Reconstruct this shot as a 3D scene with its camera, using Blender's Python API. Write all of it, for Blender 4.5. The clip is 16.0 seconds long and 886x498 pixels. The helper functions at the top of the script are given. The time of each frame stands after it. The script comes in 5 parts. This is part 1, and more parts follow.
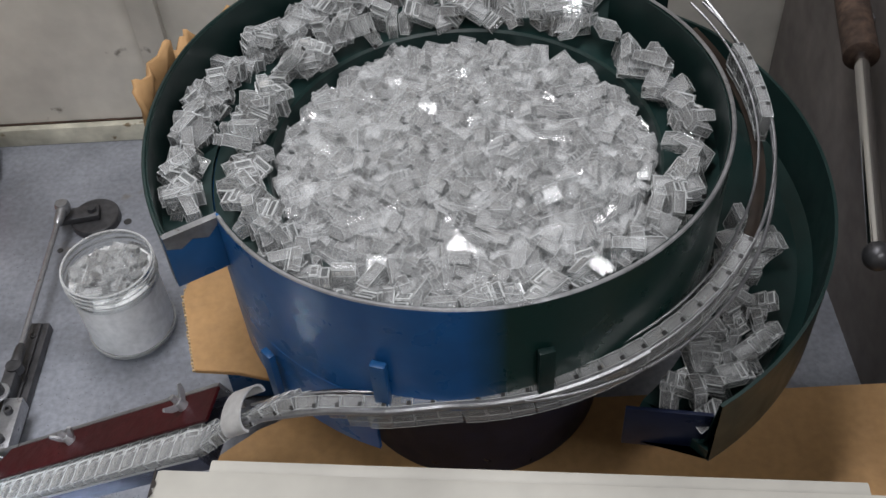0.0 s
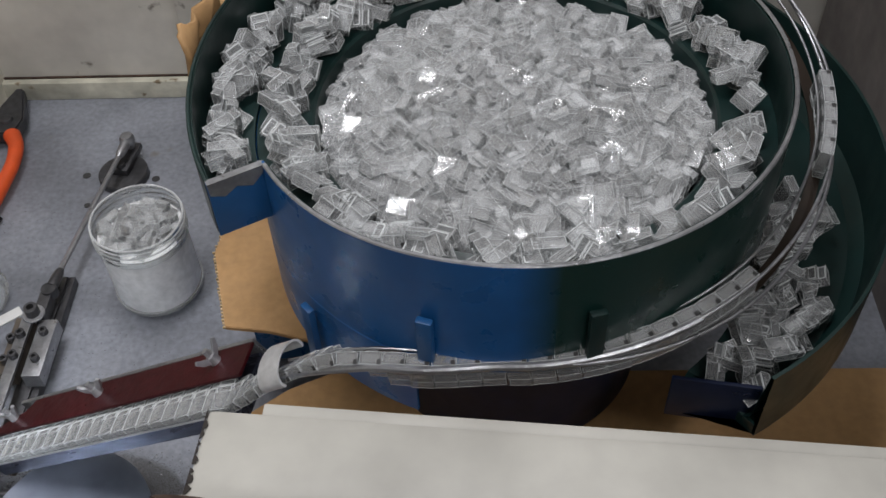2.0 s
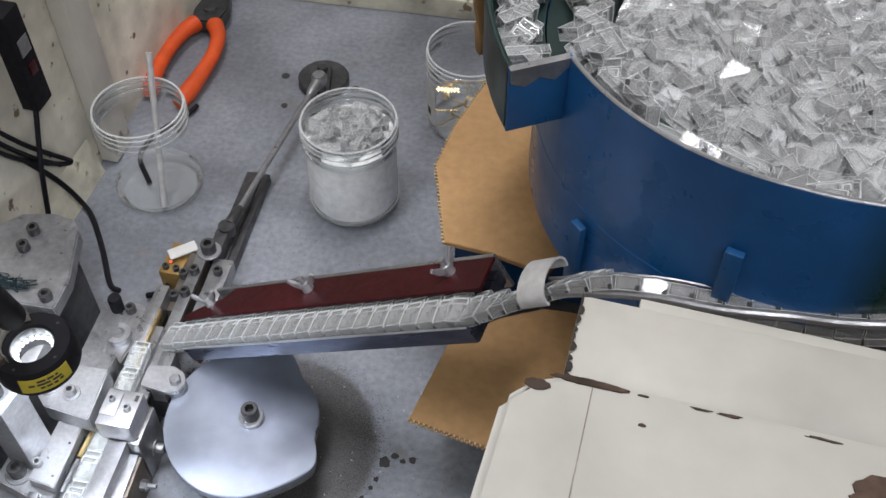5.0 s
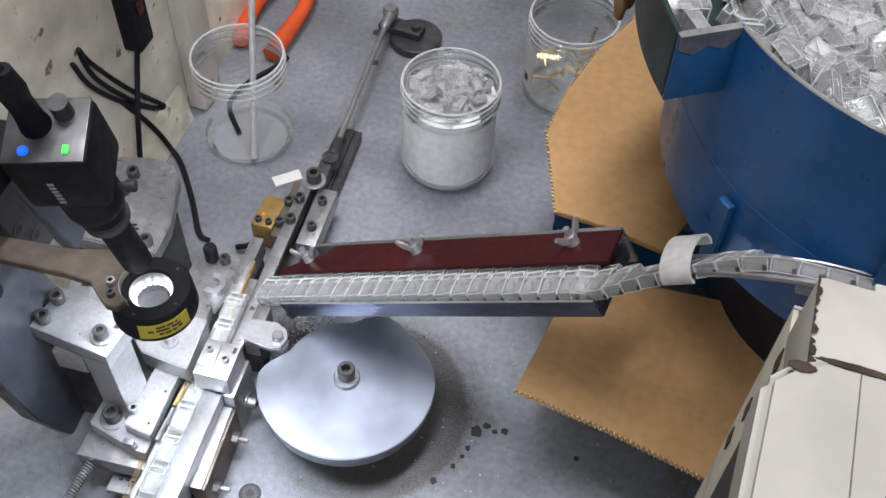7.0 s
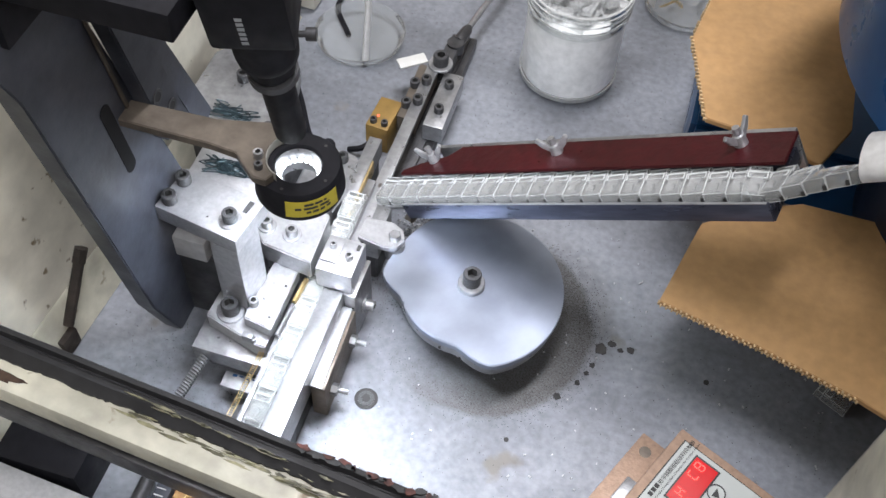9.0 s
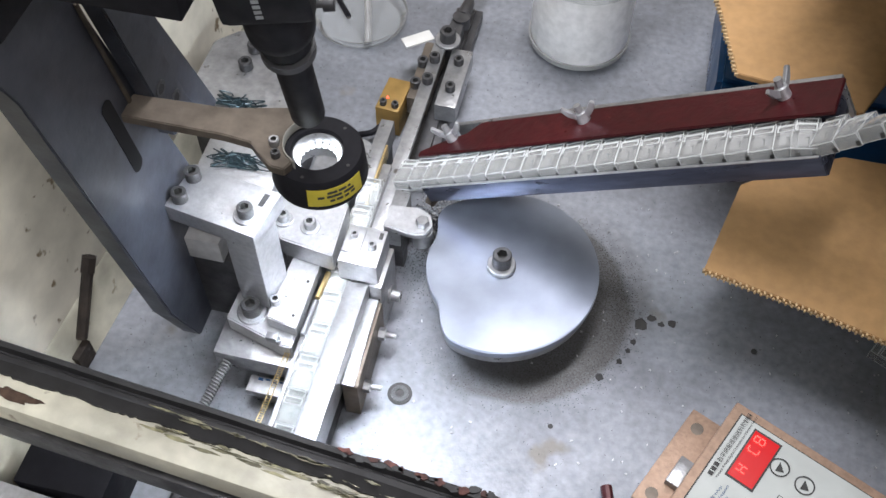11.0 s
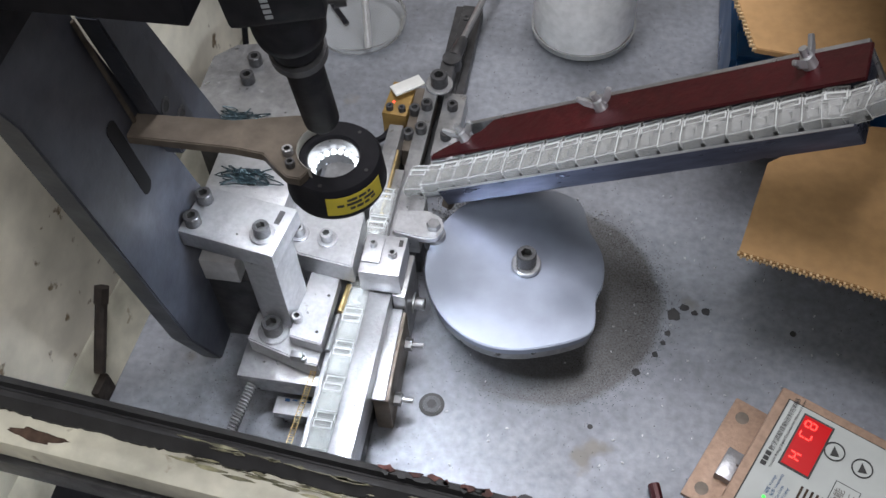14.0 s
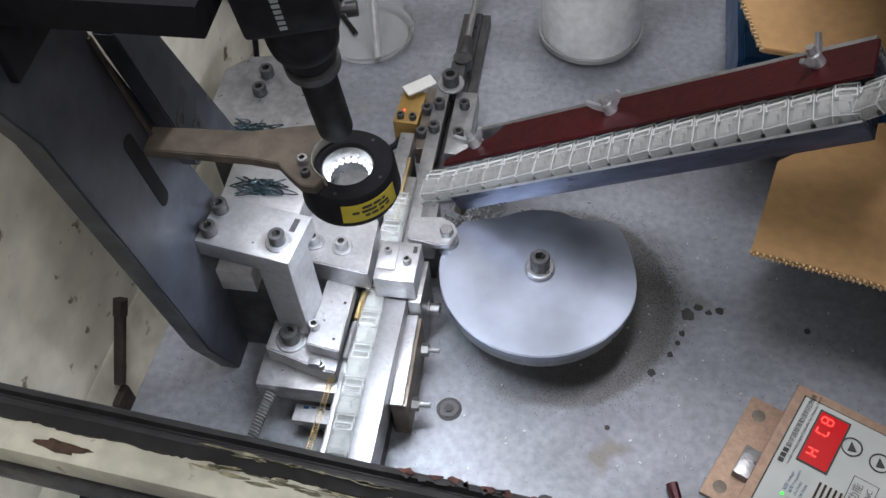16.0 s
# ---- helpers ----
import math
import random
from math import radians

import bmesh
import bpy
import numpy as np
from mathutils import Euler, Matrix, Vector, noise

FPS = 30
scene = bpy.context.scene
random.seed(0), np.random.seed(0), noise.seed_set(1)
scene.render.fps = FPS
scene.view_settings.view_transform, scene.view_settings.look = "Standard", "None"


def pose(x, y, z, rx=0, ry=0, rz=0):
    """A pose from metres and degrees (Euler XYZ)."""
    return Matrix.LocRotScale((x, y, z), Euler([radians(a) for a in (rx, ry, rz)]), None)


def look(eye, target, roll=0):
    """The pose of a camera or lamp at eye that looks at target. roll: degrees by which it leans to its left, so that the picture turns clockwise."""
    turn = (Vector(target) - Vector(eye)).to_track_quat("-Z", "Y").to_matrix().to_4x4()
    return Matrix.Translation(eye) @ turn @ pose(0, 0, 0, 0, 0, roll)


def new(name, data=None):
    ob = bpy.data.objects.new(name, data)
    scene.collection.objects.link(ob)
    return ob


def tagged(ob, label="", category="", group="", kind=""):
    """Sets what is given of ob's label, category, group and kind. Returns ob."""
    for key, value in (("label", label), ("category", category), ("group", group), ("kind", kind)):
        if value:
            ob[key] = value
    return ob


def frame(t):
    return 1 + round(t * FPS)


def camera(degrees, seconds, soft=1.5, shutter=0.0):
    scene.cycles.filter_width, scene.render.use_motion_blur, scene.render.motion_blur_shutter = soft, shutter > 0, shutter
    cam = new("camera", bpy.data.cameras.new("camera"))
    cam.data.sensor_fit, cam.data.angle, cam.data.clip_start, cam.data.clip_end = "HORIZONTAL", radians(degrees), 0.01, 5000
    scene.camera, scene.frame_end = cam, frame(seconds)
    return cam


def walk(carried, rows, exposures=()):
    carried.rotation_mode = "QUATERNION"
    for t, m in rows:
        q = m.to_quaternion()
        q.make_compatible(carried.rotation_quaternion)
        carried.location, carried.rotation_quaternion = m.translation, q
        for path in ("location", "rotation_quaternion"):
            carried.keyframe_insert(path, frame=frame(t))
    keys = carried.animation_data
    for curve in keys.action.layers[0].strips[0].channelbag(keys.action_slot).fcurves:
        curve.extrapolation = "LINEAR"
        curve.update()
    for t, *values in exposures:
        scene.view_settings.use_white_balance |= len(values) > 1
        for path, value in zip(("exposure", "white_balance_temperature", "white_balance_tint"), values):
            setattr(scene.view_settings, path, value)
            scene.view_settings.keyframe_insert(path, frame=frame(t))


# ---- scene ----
EXPOSURES = [(0.0, -0.15), (0.5, -0.02), (0.9, -0.34), (1.5, -0.32), (2.5, -0.28), (3.5, -0.20), (5.0, -0.06), (7.5, 0.28), (9.0, 0.46), (11.5, 0.47), (13.5, 0.42), (13.9, -0.06), (16.0, -0.20)]
cam = camera(47.04, 16.0)
ROWS = [
    (0.0, 0.3497, -0.2426, 0.7008, 42.20, 2.95, -1.39),
    (0.5, 0.3466, -0.2424, 0.6971, 41.78, 3.02, -1.25),
    (1.0, 0.3386, -0.2421, 0.6925, 41.57, 2.75, -0.68),
    (1.5, 0.3339, -0.2412, 0.6870, 41.41, 2.32, -0.23),
    (2.0, 0.3285, -0.2432, 0.6825, 41.33, 1.88, 0.56),
    (2.5, 0.3211, -0.2424, 0.6771, 41.06, 1.72, 2.08),
    (3.0, 0.3033, -0.2428, 0.6661, 40.90, 1.55, 4.01),
    (3.5, 0.2855, -0.2500, 0.6596, 40.79, 1.34, 5.82),
    (4.0, 0.2610, -0.2517, 0.6532, 40.54, 1.10, 7.43),
    (4.5, 0.2477, -0.2458, 0.6454, 40.34, 0.61, 8.86),
    (5.0, 0.2288, -0.2446, 0.6287, 40.03, -0.14, 10.18),
    (7.5, 0.1537, -0.2529, 0.6050, 37.77, -2.14, 14.62),
    (8.0, 0.1349, -0.2659, 0.5861, 37.12, -2.69, 15.79),
    (8.5, 0.1184, -0.2753, 0.5688, 36.31, -2.44, 16.65),
    (9.0, 0.1089, -0.2735, 0.5632, 35.95, -2.27, 16.83),
    (11.5, 0.0829, -0.2562, 0.5256, 35.24, 0.56, 12.37),
    (12.0, 0.0785, -0.2514, 0.5173, 35.24, 0.99, 11.50),
    (12.5, 0.0798, -0.2516, 0.5163, 35.29, 1.39, 10.93),
    (13.0, 0.0772, -0.2540, 0.5157, 35.48, 1.84, 10.66),
    (13.5, 0.0762, -0.2547, 0.5187, 35.65, 2.15, 10.38),
    (14.0, 0.0754, -0.2563, 0.5186, 35.78, 2.54, 10.08),
    (14.5, 0.0786, -0.2583, 0.5220, 35.90, 3.07, 9.79),
    (15.0, 0.0771, -0.2598, 0.5235, 35.98, 3.49, 9.64),
    (15.5, 0.0738, -0.2597, 0.5208, 36.10, 3.73, 9.58),
    (16.0, 0.0745, -0.2607, 0.5216, 36.22, 3.78, 9.40),
]
walk(cam, [(t, pose(*p)) for t, *p in ROWS], EXPOSURES)

# ---- light ----
world = bpy.data.worlds.new("workshop_air")
scene.world = world
world.use_nodes = True
world.node_tree.nodes["Background"].inputs[0].default_value = (0.80, 0.82, 0.92, 1)
world.node_tree.nodes["Background"].inputs[1].default_value = 0.50


def area_lamp(name, eye, target, size, size_y, watts, colour, shape="RECTANGLE"):
    data = bpy.data.lights.new(name, "AREA")
    data.shape, data.size, data.size_y, data.energy, data.color = shape, size, size_y, watts, colour
    ob = new(name, data)
    ob.matrix_world = look(eye, target)
    return ob


# unseen fluorescent key overhead, two added fills, and the ring light over the press
area_lamp("unseen_overhead_lamp", (-0.05, 0.36, 2.2), (0.1, 0.25, 0), 1.3, 0.25, 38, (0.965, 0.955, 1.0))
# added fills: brighten the left wall and column, then the back wall
area_lamp("unseen_overhead_lamp", (1.3, -0.9, 2.25), (0.2, 0.2, 0.1), 1.3, 0.25, 22, (0.975, 0.965, 1.0))
area_lamp("unseen_overhead_lamp", (0.5, -1.5, 2.3), (0.1, 0.5, 0.1), 1.3, 0.25, 15, (0.975, 0.965, 1.0))
RING = Vector((-0.0365, 0.0176, 0.1875))


# ---- materials ----
def material(name, colour, rough=0.5, metal=0.0, grain=(60, 0.06), stain=(7, 0.12), bump=0.0, bump_scale=300, dark=None, dark_at=0.0, transmission=0.0, emit=None, emit_power=0.0, coat=0.0, stretch=(1, 1, 1), ior=1.45):
    m = bpy.data.materials.new(name)
    m.use_nodes = True
    nt = m.node_tree
    b = nt.nodes["Principled BSDF"]
    b.inputs["Roughness"].default_value = rough
    b.inputs["Metallic"].default_value = metal
    b.inputs["Transmission Weight"].default_value = transmission
    b.inputs["Coat Weight"].default_value = coat
    b.inputs["IOR"].default_value = ior
    m.diffuse_color = (*colour, 1)
    tc = nt.nodes.new("ShaderNodeTexCoord")
    mp = nt.nodes.new("ShaderNodeMapping")
    mp.inputs["Scale"].default_value = stretch
    nt.links.new(tc.outputs["Object"], mp.inputs[0])

    def noise_node(scale, detail=5):
        n = nt.nodes.new("ShaderNodeTexNoise")
        n.inputs["Scale"].default_value, n.inputs["Detail"].default_value = scale, detail
        nt.links.new(mp.outputs[0], n.inputs["Vector"])
        return n.outputs["Fac"]

    def mixed(fac, a, c, kind="MIX"):
        x = nt.nodes.new("ShaderNodeMix")
        x.data_type, x.blend_type = "RGBA", kind
        for sock, v in ((x.inputs[0], fac), (x.inputs[6], a), (x.inputs[7], c)):
            if hasattr(v, "links"):
                nt.links.new(v, sock)
            else:
                sock.default_value = v if isinstance(v, (int, float)) else (*v, 1)
        return x.outputs[2]

    def ramp(fac, lo, hi):
        r = nt.nodes.new("ShaderNodeMapRange")
        r.inputs["From Min"].default_value, r.inputs["From Max"].default_value = lo, hi
        nt.links.new(fac, r.inputs["Value"])
        return r.outputs["Result"]

    col = colour
    if grain:
        k = grain[1]
        col = mixed(ramp(noise_node(grain[0]), 0.3, 0.7), [c * (1 - k * 2) for c in colour], [min(1, c * (1 + k * 2)) for c in colour])
    if stain:
        shade = mixed(ramp(noise_node(stain[0], 8), 0.35, 0.65), (1 - stain[1] * 2,) * 3, (1, 1, 1))
        col = mixed(1.0, col, shade, "MULTIPLY")
    if dark is not None:
        col = mixed(ramp(noise_node(dark_at[0], 9), dark_at[1], dark_at[1] + 0.05), col, dark)
    if hasattr(col, "links"):
        nt.links.new(col, b.inputs["Base Color"])
    else:
        b.inputs["Base Color"].default_value = (*col, 1)
    if grain:
        r = ramp(noise_node(grain[0] * 0.6), 0.25, 0.75)
        mr = nt.nodes.new("ShaderNodeMapRange")
        mr.inputs["To Min"].default_value, mr.inputs["To Max"].default_value = max(0.02, rough - 0.1), min(1, rough + 0.12)
        nt.links.new(r, mr.inputs["Value"])
        nt.links.new(mr.outputs["Result"], b.inputs["Roughness"])
    if bump:
        bp = nt.nodes.new("ShaderNodeBump")
        bp.inputs["Strength"].default_value, bp.inputs["Distance"].default_value = bump, 0.001
        nt.links.new(noise_node(bump_scale), bp.inputs["Height"])
        nt.links.new(bp.outputs[0], b.inputs["Normal"])
    if emit:
        b.inputs["Emission Color"].default_value = (*emit, 1)
        b.inputs["Emission Strength"].default_value = emit_power
    return m


STEEL = material("satin_steel", (0.38, 0.385, 0.40), 0.34, 0.8, (260, 0.07), (28, 0.16), 0.2, 500, (0.09, 0.08, 0.07), (80, 0.72))
TABLE = material("worn_steel_plate", (0.292, 0.309, 0.348), 0.47, 0.28, (200, 0.08), (7, 0.26), 0.15, 380, (0.18, 0.17, 0.16), (16, 0.66))
# broad grain and stain tones paint cloudy reflections into the cam's steel
CAMSTEEL = material("ground_steel", (0.37, 0.41, 0.50), 0.33, 0.88, (26, 0.06), (13, 0.10), 0.2, 22)
ALU = material("milled_aluminium", (0.46, 0.465, 0.485), 0.36, 0.75, (330, 0.05), (26, 0.10), 0.2, 520, (0.20, 0.18, 0.15), (70, 0.735))
DARKSTEEL = material("oiled_dark_steel", (0.088, 0.088, 0.093), 0.4, 0.6, (150, 0.12), (16, 0.18), 0.15, 400)
BLACKPAINT = material("black_painted_steel", (0.050, 0.055, 0.072), 0.40, 0.0, (80, 0.14), (9, 0.22), 0.12, 260)
BLACKPLASTIC = material("black_plastic", (0.011, 0.011, 0.014), 0.58, 0.0, (200, 0.08), (20, 0.10), ior=1.22)
CREAM = material("dirty_cream_paint", (0.385, 0.375, 0.335), 0.5, 0.0, (45, 0.04), (9, 0.14), 0.15, 120, (0.16, 0.11, 0.07), (30, 0.71))
BEAMPAINT = material("worn_cream_beam_paint", (0.62, 0.60, 0.49), 0.45, 0.0, (70, 0.08), (16, 0.24), 0.25, 140, (0.16, 0.12, 0.07), (50, 0.655))
WALLPAINT = material("dirty_white_wall_paint", (0.70, 0.67, 0.60), 0.55, 0.0, (30, 0.05), (4, 0.16), 0.2, 90, (0.10, 0.08, 0.06), (22, 0.68))
STAINEDWALL = material("stained_cream_wall_paint", (0.80, 0.76, 0.64), 0.5, 0.0, (40, 0.08), (7, 0.24), 0.25, 70, (0.15, 0.11, 0.06), (70, 0.64))
NAVY = material("dark_navy_paint", (0.008, 0.013, 0.036), 0.35, 0.0, (70, 0.1), (12, 0.2), 0.1, 110)
RUST = material("brown_rust", (0.062, 0.038, 0.026), 0.85, 0.0, (150, 0.25), (30, 0.25), 0.6, 300)
GASKET = material("black_rubber", (0.022, 0.022, 0.024), 0.62, 0.0, (120, 0.12), (18, 0.18), 0.3, 200)
BLUE = material("blue_paint", (0.012, 0.078, 0.215), 0.32, 0.0, (60, 0.05), (8, 0.14), 0.10, 90, (0.05, 0.16, 0.36), (30, 0.76))
REDPLATE = material("dark_red_anodised", (0.060, 0.0045, 0.0075), 0.36, 0.3, (200, 0.10), (16, 0.22), 0.15, 400)
CARD = material("brown_cardboard", (0.42, 0.25, 0.11), 0.8, 0.0, (140, 0.05), (7, 0.10), 0.2, 160)
CARDEDGE = material("cardboard_flute", (0.5, 0.36, 0.2), 0.85, 0.0, (400, 0.2), None, 0.5, 500)
BRASS = material("gold_contact", (0.72, 0.55, 0.27), 0.3, 0.9, (200, 0.08), None)
BRASSBLOCK = material("brass_block", (0.30, 0.185, 0.055), 0.45, 0.3, (90, 0.10), (30, 0.15), 0.1, 300)
ORANGE = material("orange_rubber", (0.66, 0.085, 0.016), 0.5, 0.0, (80, 0.05), (14, 0.12))


def clear_plastic(name, milk, rough, ior=1.5):
    """Thin clear plastic: see-through with a sharp gloss and a little milkiness."""
    m = bpy.data.materials.new(name)
    m.use_nodes = True
    nt = m.node_tree
    nt.nodes.remove(nt.nodes["Principled BSDF"])
    out = nt.nodes["Material Output"]
    seen = nt.nodes.new("ShaderNodeBsdfTransparent")
    seen.inputs[0].default_value = (0.965, 0.975, 0.975, 1)
    gloss = nt.nodes.new("ShaderNodeBsdfGlossy")
    gloss.inputs["Roughness"].default_value = rough
    fres = nt.nodes.new("ShaderNodeFresnel")
    fres.inputs["IOR"].default_value = ior
    both = nt.nodes.new("ShaderNodeMixShader")
    milky = nt.nodes.new("ShaderNodeBsdfDiffuse")
    milky.inputs[0].default_value = (0.93, 0.94, 0.94, 1)
    last = nt.nodes.new("ShaderNodeMixShader")
    last.inputs[0].default_value = milk
    nt.links.new(fres.outputs[0], both.inputs[0])
    nt.links.new(seen.outputs[0], both.inputs[1])
    nt.links.new(gloss.outputs[0], both.inputs[2])
    nt.links.new(both.outputs[0], last.inputs[1])
    nt.links.new(milky.outputs[0], last.inputs[2])
    nt.links.new(last.outputs[0], out.inputs[0])
    m.diffuse_color = (0.9, 0.92, 0.92, 1)
    return m


CLEAR = clear_plastic("clear_polycarbonate", 0.145, 0.05)
HEAPCLEAR = clear_plastic("heaped_clear_polycarbonate", 0.215, 0.10)
HEAPCORE = material("pale_core_under_heap", (0.84, 0.85, 0.84), 0.4, 0.0, (220, 0.10), (60, 0.08), 0.8, 200)
JARPET = clear_plastic("clear_pet", 0.075, 0.05, 1.2)
# pale bars that paint the highlights on the plugs' clear edges
EDGEGLINT = material("painted_plug_edge_glints", (0.84, 0.87, 0.865), 0.2, 0.0, None, None)
EDGEGLINT.node_tree.nodes["Principled BSDF"].inputs["Alpha"].default_value = 0.54
JARRIM = clear_plastic("clear_jar_rim", 0.24, 0.05, 1.3)
# dark tone painting the shade in contact slots and latch lines
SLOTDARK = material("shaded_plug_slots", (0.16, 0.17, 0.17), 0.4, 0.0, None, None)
MILKY = clear_plastic("hazy_plastic", 0.28, 0.12, 1.2)
WHITEPLASTIC = material("white_plastic", (0.58, 0.58, 0.56), 0.45, 0.0, (100, 0.04), (20, 0.06))
YELLOW = material("yellow_label", (0.50, 0.42, 0.04), 0.5, 0.0, (100, 0.05), (30, 0.1))
# black for print and specks, and for shade painted into sockets, holes and recesses
INK_AND_SHADE = material("black_ink_and_shade", (0.03, 0.03, 0.03), 0.6, 0.0, None, None)
BROWNSTEEL = material("brown_tarnished_steel", (0.165, 0.138, 0.112), 0.45, 0.4, (120, 0.12), (20, 0.22), 0.2, 300)
SHAVINGS = material("blued_shavings", (0.03, 0.05, 0.06), 0.3, 0.6, (200, 0.2), None)
BLUEDSTEEL = material("blued_brushed_steel", (0.10, 0.108, 0.150), 0.30, 0.75, (240, 0.12), (20, 0.2), 0.15, 400, stretch=(0.2, 1, 1))
VOID = material("unlit_hollow", (0.003, 0.003, 0.004), 0.9, 0.0, None, None)
TRACKBED = material("dark_amber_track", (0.028, 0.019, 0.013), 0.35, 0.2, (90, 0.15), (20, 0.2), 0.15, 200)
STRAPSTEEL = material("bright_satin_strap", (0.60, 0.60, 0.60), 0.38, 0.45, (220, 0.05), (40, 0.12), 0.15, 300)
DARKRUST = material("old_dark_rust", (0.032, 0.024, 0.019), 0.8, 0.0, (150, 0.25), (30, 0.25), 0.6, 300)
CHROME = material("chrome", (0.75, 0.75, 0.75), 0.15, 1.0, None, None)
LED = material("led_glow", (0.9, 0.95, 1.0), 0.4, emit=(0.9, 0.95, 1.0), emit_power=3.2, grain=None, stain=None)
RINGGLOW = material("ring_led_board", (0.9, 0.95, 1.0), 0.4, emit=(0.82, 0.90, 1.0), emit_power=165.0, grain=None, stain=None)
BLUEGLOW = material("blue_led", (0.02, 0.1, 0.9), 0.4, emit=(0.0, 0.06, 1.0), emit_power=1.5, grain=None, stain=None)
GREENGLOW = material("green_led", (0.05, 0.8, 0.1), 0.4, emit=(0.04, 0.8, 0.05), emit_power=0.9, grain=None, stain=None)
REDGLOW = material("red_digits", (0.9, 0.05, 0.03), 0.4, emit=(1.0, 0.035, 0.03), emit_power=2.6, grain=None, stain=None)
REDSCREEN = material("red_display_window", (0.10, 0.002, 0.003), 0.25, emit=(1.0, 0.0, 0.004), emit_power=0.42, grain=None, stain=None)
COPPERPAINT = material("copper_powder_coat", (0.37, 0.25, 0.18), 0.5, 0.25, (300, 0.08), (12, 0.12), 0.2, 700)
PANEL = material("pale_grey_front_foil", (0.44, 0.465, 0.45), 0.4, 0.0, (60, 0.03), (14, 0.05))


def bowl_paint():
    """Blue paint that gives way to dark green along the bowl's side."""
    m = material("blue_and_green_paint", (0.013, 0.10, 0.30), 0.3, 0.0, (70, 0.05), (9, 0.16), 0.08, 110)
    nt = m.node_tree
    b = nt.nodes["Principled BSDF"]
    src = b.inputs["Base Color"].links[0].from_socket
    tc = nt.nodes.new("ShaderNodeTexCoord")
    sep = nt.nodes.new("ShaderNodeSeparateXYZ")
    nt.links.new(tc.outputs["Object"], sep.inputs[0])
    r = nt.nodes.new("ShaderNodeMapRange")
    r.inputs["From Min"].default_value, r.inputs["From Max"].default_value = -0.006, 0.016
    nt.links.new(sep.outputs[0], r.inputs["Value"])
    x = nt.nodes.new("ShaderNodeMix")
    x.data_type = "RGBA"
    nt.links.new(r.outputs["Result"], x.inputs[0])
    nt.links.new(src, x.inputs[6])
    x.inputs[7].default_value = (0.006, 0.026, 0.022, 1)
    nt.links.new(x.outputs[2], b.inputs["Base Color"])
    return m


def oil_and_shade_ring():
    """Dark ring on the bed round the cam: oily dust plus the cam's painted shade."""
    nt = TABLE.node_tree
    b = nt.nodes["Principled BSDF"]
    src = b.inputs["Base Color"].links[0].from_socket
    tc = nt.nodes.new("ShaderNodeTexCoord")
    off = nt.nodes.new("ShaderNodeMapping")
    off.inputs["Location"].default_value = (-0.0525, -0.080, 0)
    nt.links.new(tc.outputs["Object"], off.inputs[0])
    wob = nt.nodes.new("ShaderNodeTexNoise")
    wob.inputs["Scale"].default_value = 30
    nt.links.new(tc.outputs["Object"], wob.inputs["Vector"])
    ln = nt.nodes.new("ShaderNodeVectorMath")
    ln.operation = "LENGTH"
    nt.links.new(off.outputs[0], ln.inputs[0])
    ad = nt.nodes.new("ShaderNodeMath")
    ad.operation, ad.inputs[1].default_value = "MULTIPLY_ADD", 0.008
    nt.links.new(wob.outputs["Fac"], ad.inputs[0])
    nt.links.new(ln.outputs["Value"], ad.inputs[2])
    r = nt.nodes.new("ShaderNodeMapRange")
    r.inputs["From Min"].default_value, r.inputs["From Max"].default_value = 0.078, 0.0735
    nt.links.new(ad.outputs[0], r.inputs["Value"])
    fine = nt.nodes.new("ShaderNodeTexNoise")
    fine.inputs["Scale"].default_value, fine.inputs["Detail"].default_value = 900, 2
    nt.links.new(tc.outputs["Object"], fine.inputs["Vector"])
    fr = nt.nodes.new("ShaderNodeMapRange")
    fr.inputs["From Min"].default_value, fr.inputs["From Max"].default_value = 0.35, 0.6
    fr.inputs["To Min"].default_value, fr.inputs["To Max"].default_value = 0.9, 0.5
    nt.links.new(fine.outputs["Fac"], fr.inputs["Value"])
    mul = nt.nodes.new("ShaderNodeMath")
    mul.operation = "MULTIPLY"
    # darkening fades leftwards, painting in the ring light's glare on the bed
    side = nt.nodes.new("ShaderNodeSeparateXYZ")
    nt.links.new(off.outputs[0], side.inputs[0])
    sr = nt.nodes.new("ShaderNodeMapRange")
    sr.inputs["From Min"].default_value, sr.inputs["From Max"].default_value = -0.055, 0.02
    sr.inputs["To Min"].default_value, sr.inputs["To Max"].default_value = 0.12, 1.0
    nt.links.new(side.outputs[0], sr.inputs["Value"])
    half = nt.nodes.new("ShaderNodeMath")
    half.operation = "MULTIPLY"
    nt.links.new(r.outputs["Result"], half.inputs[0])
    nt.links.new(sr.outputs["Result"], half.inputs[1])
    nt.links.new(half.outputs[0], mul.inputs[0])
    nt.links.new(fr.outputs["Result"], mul.inputs[1])
    x = nt.nodes.new("ShaderNodeMix")
    x.data_type = "RGBA"
    nt.links.new(mul.outputs[0], x.inputs[0])
    nt.links.new(src, x.inputs[6])
    x.inputs[7].default_value = (0.075, 0.072, 0.066, 1)
    nt.links.new(x.outputs[2], b.inputs["Base Color"])


oil_and_shade_ring()
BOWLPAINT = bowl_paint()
GREEN = material("dark_green_paint", (0.006, 0.022, 0.020), 0.38, 0.0, (70, 0.06), (10, 0.18), 0.08, 110)


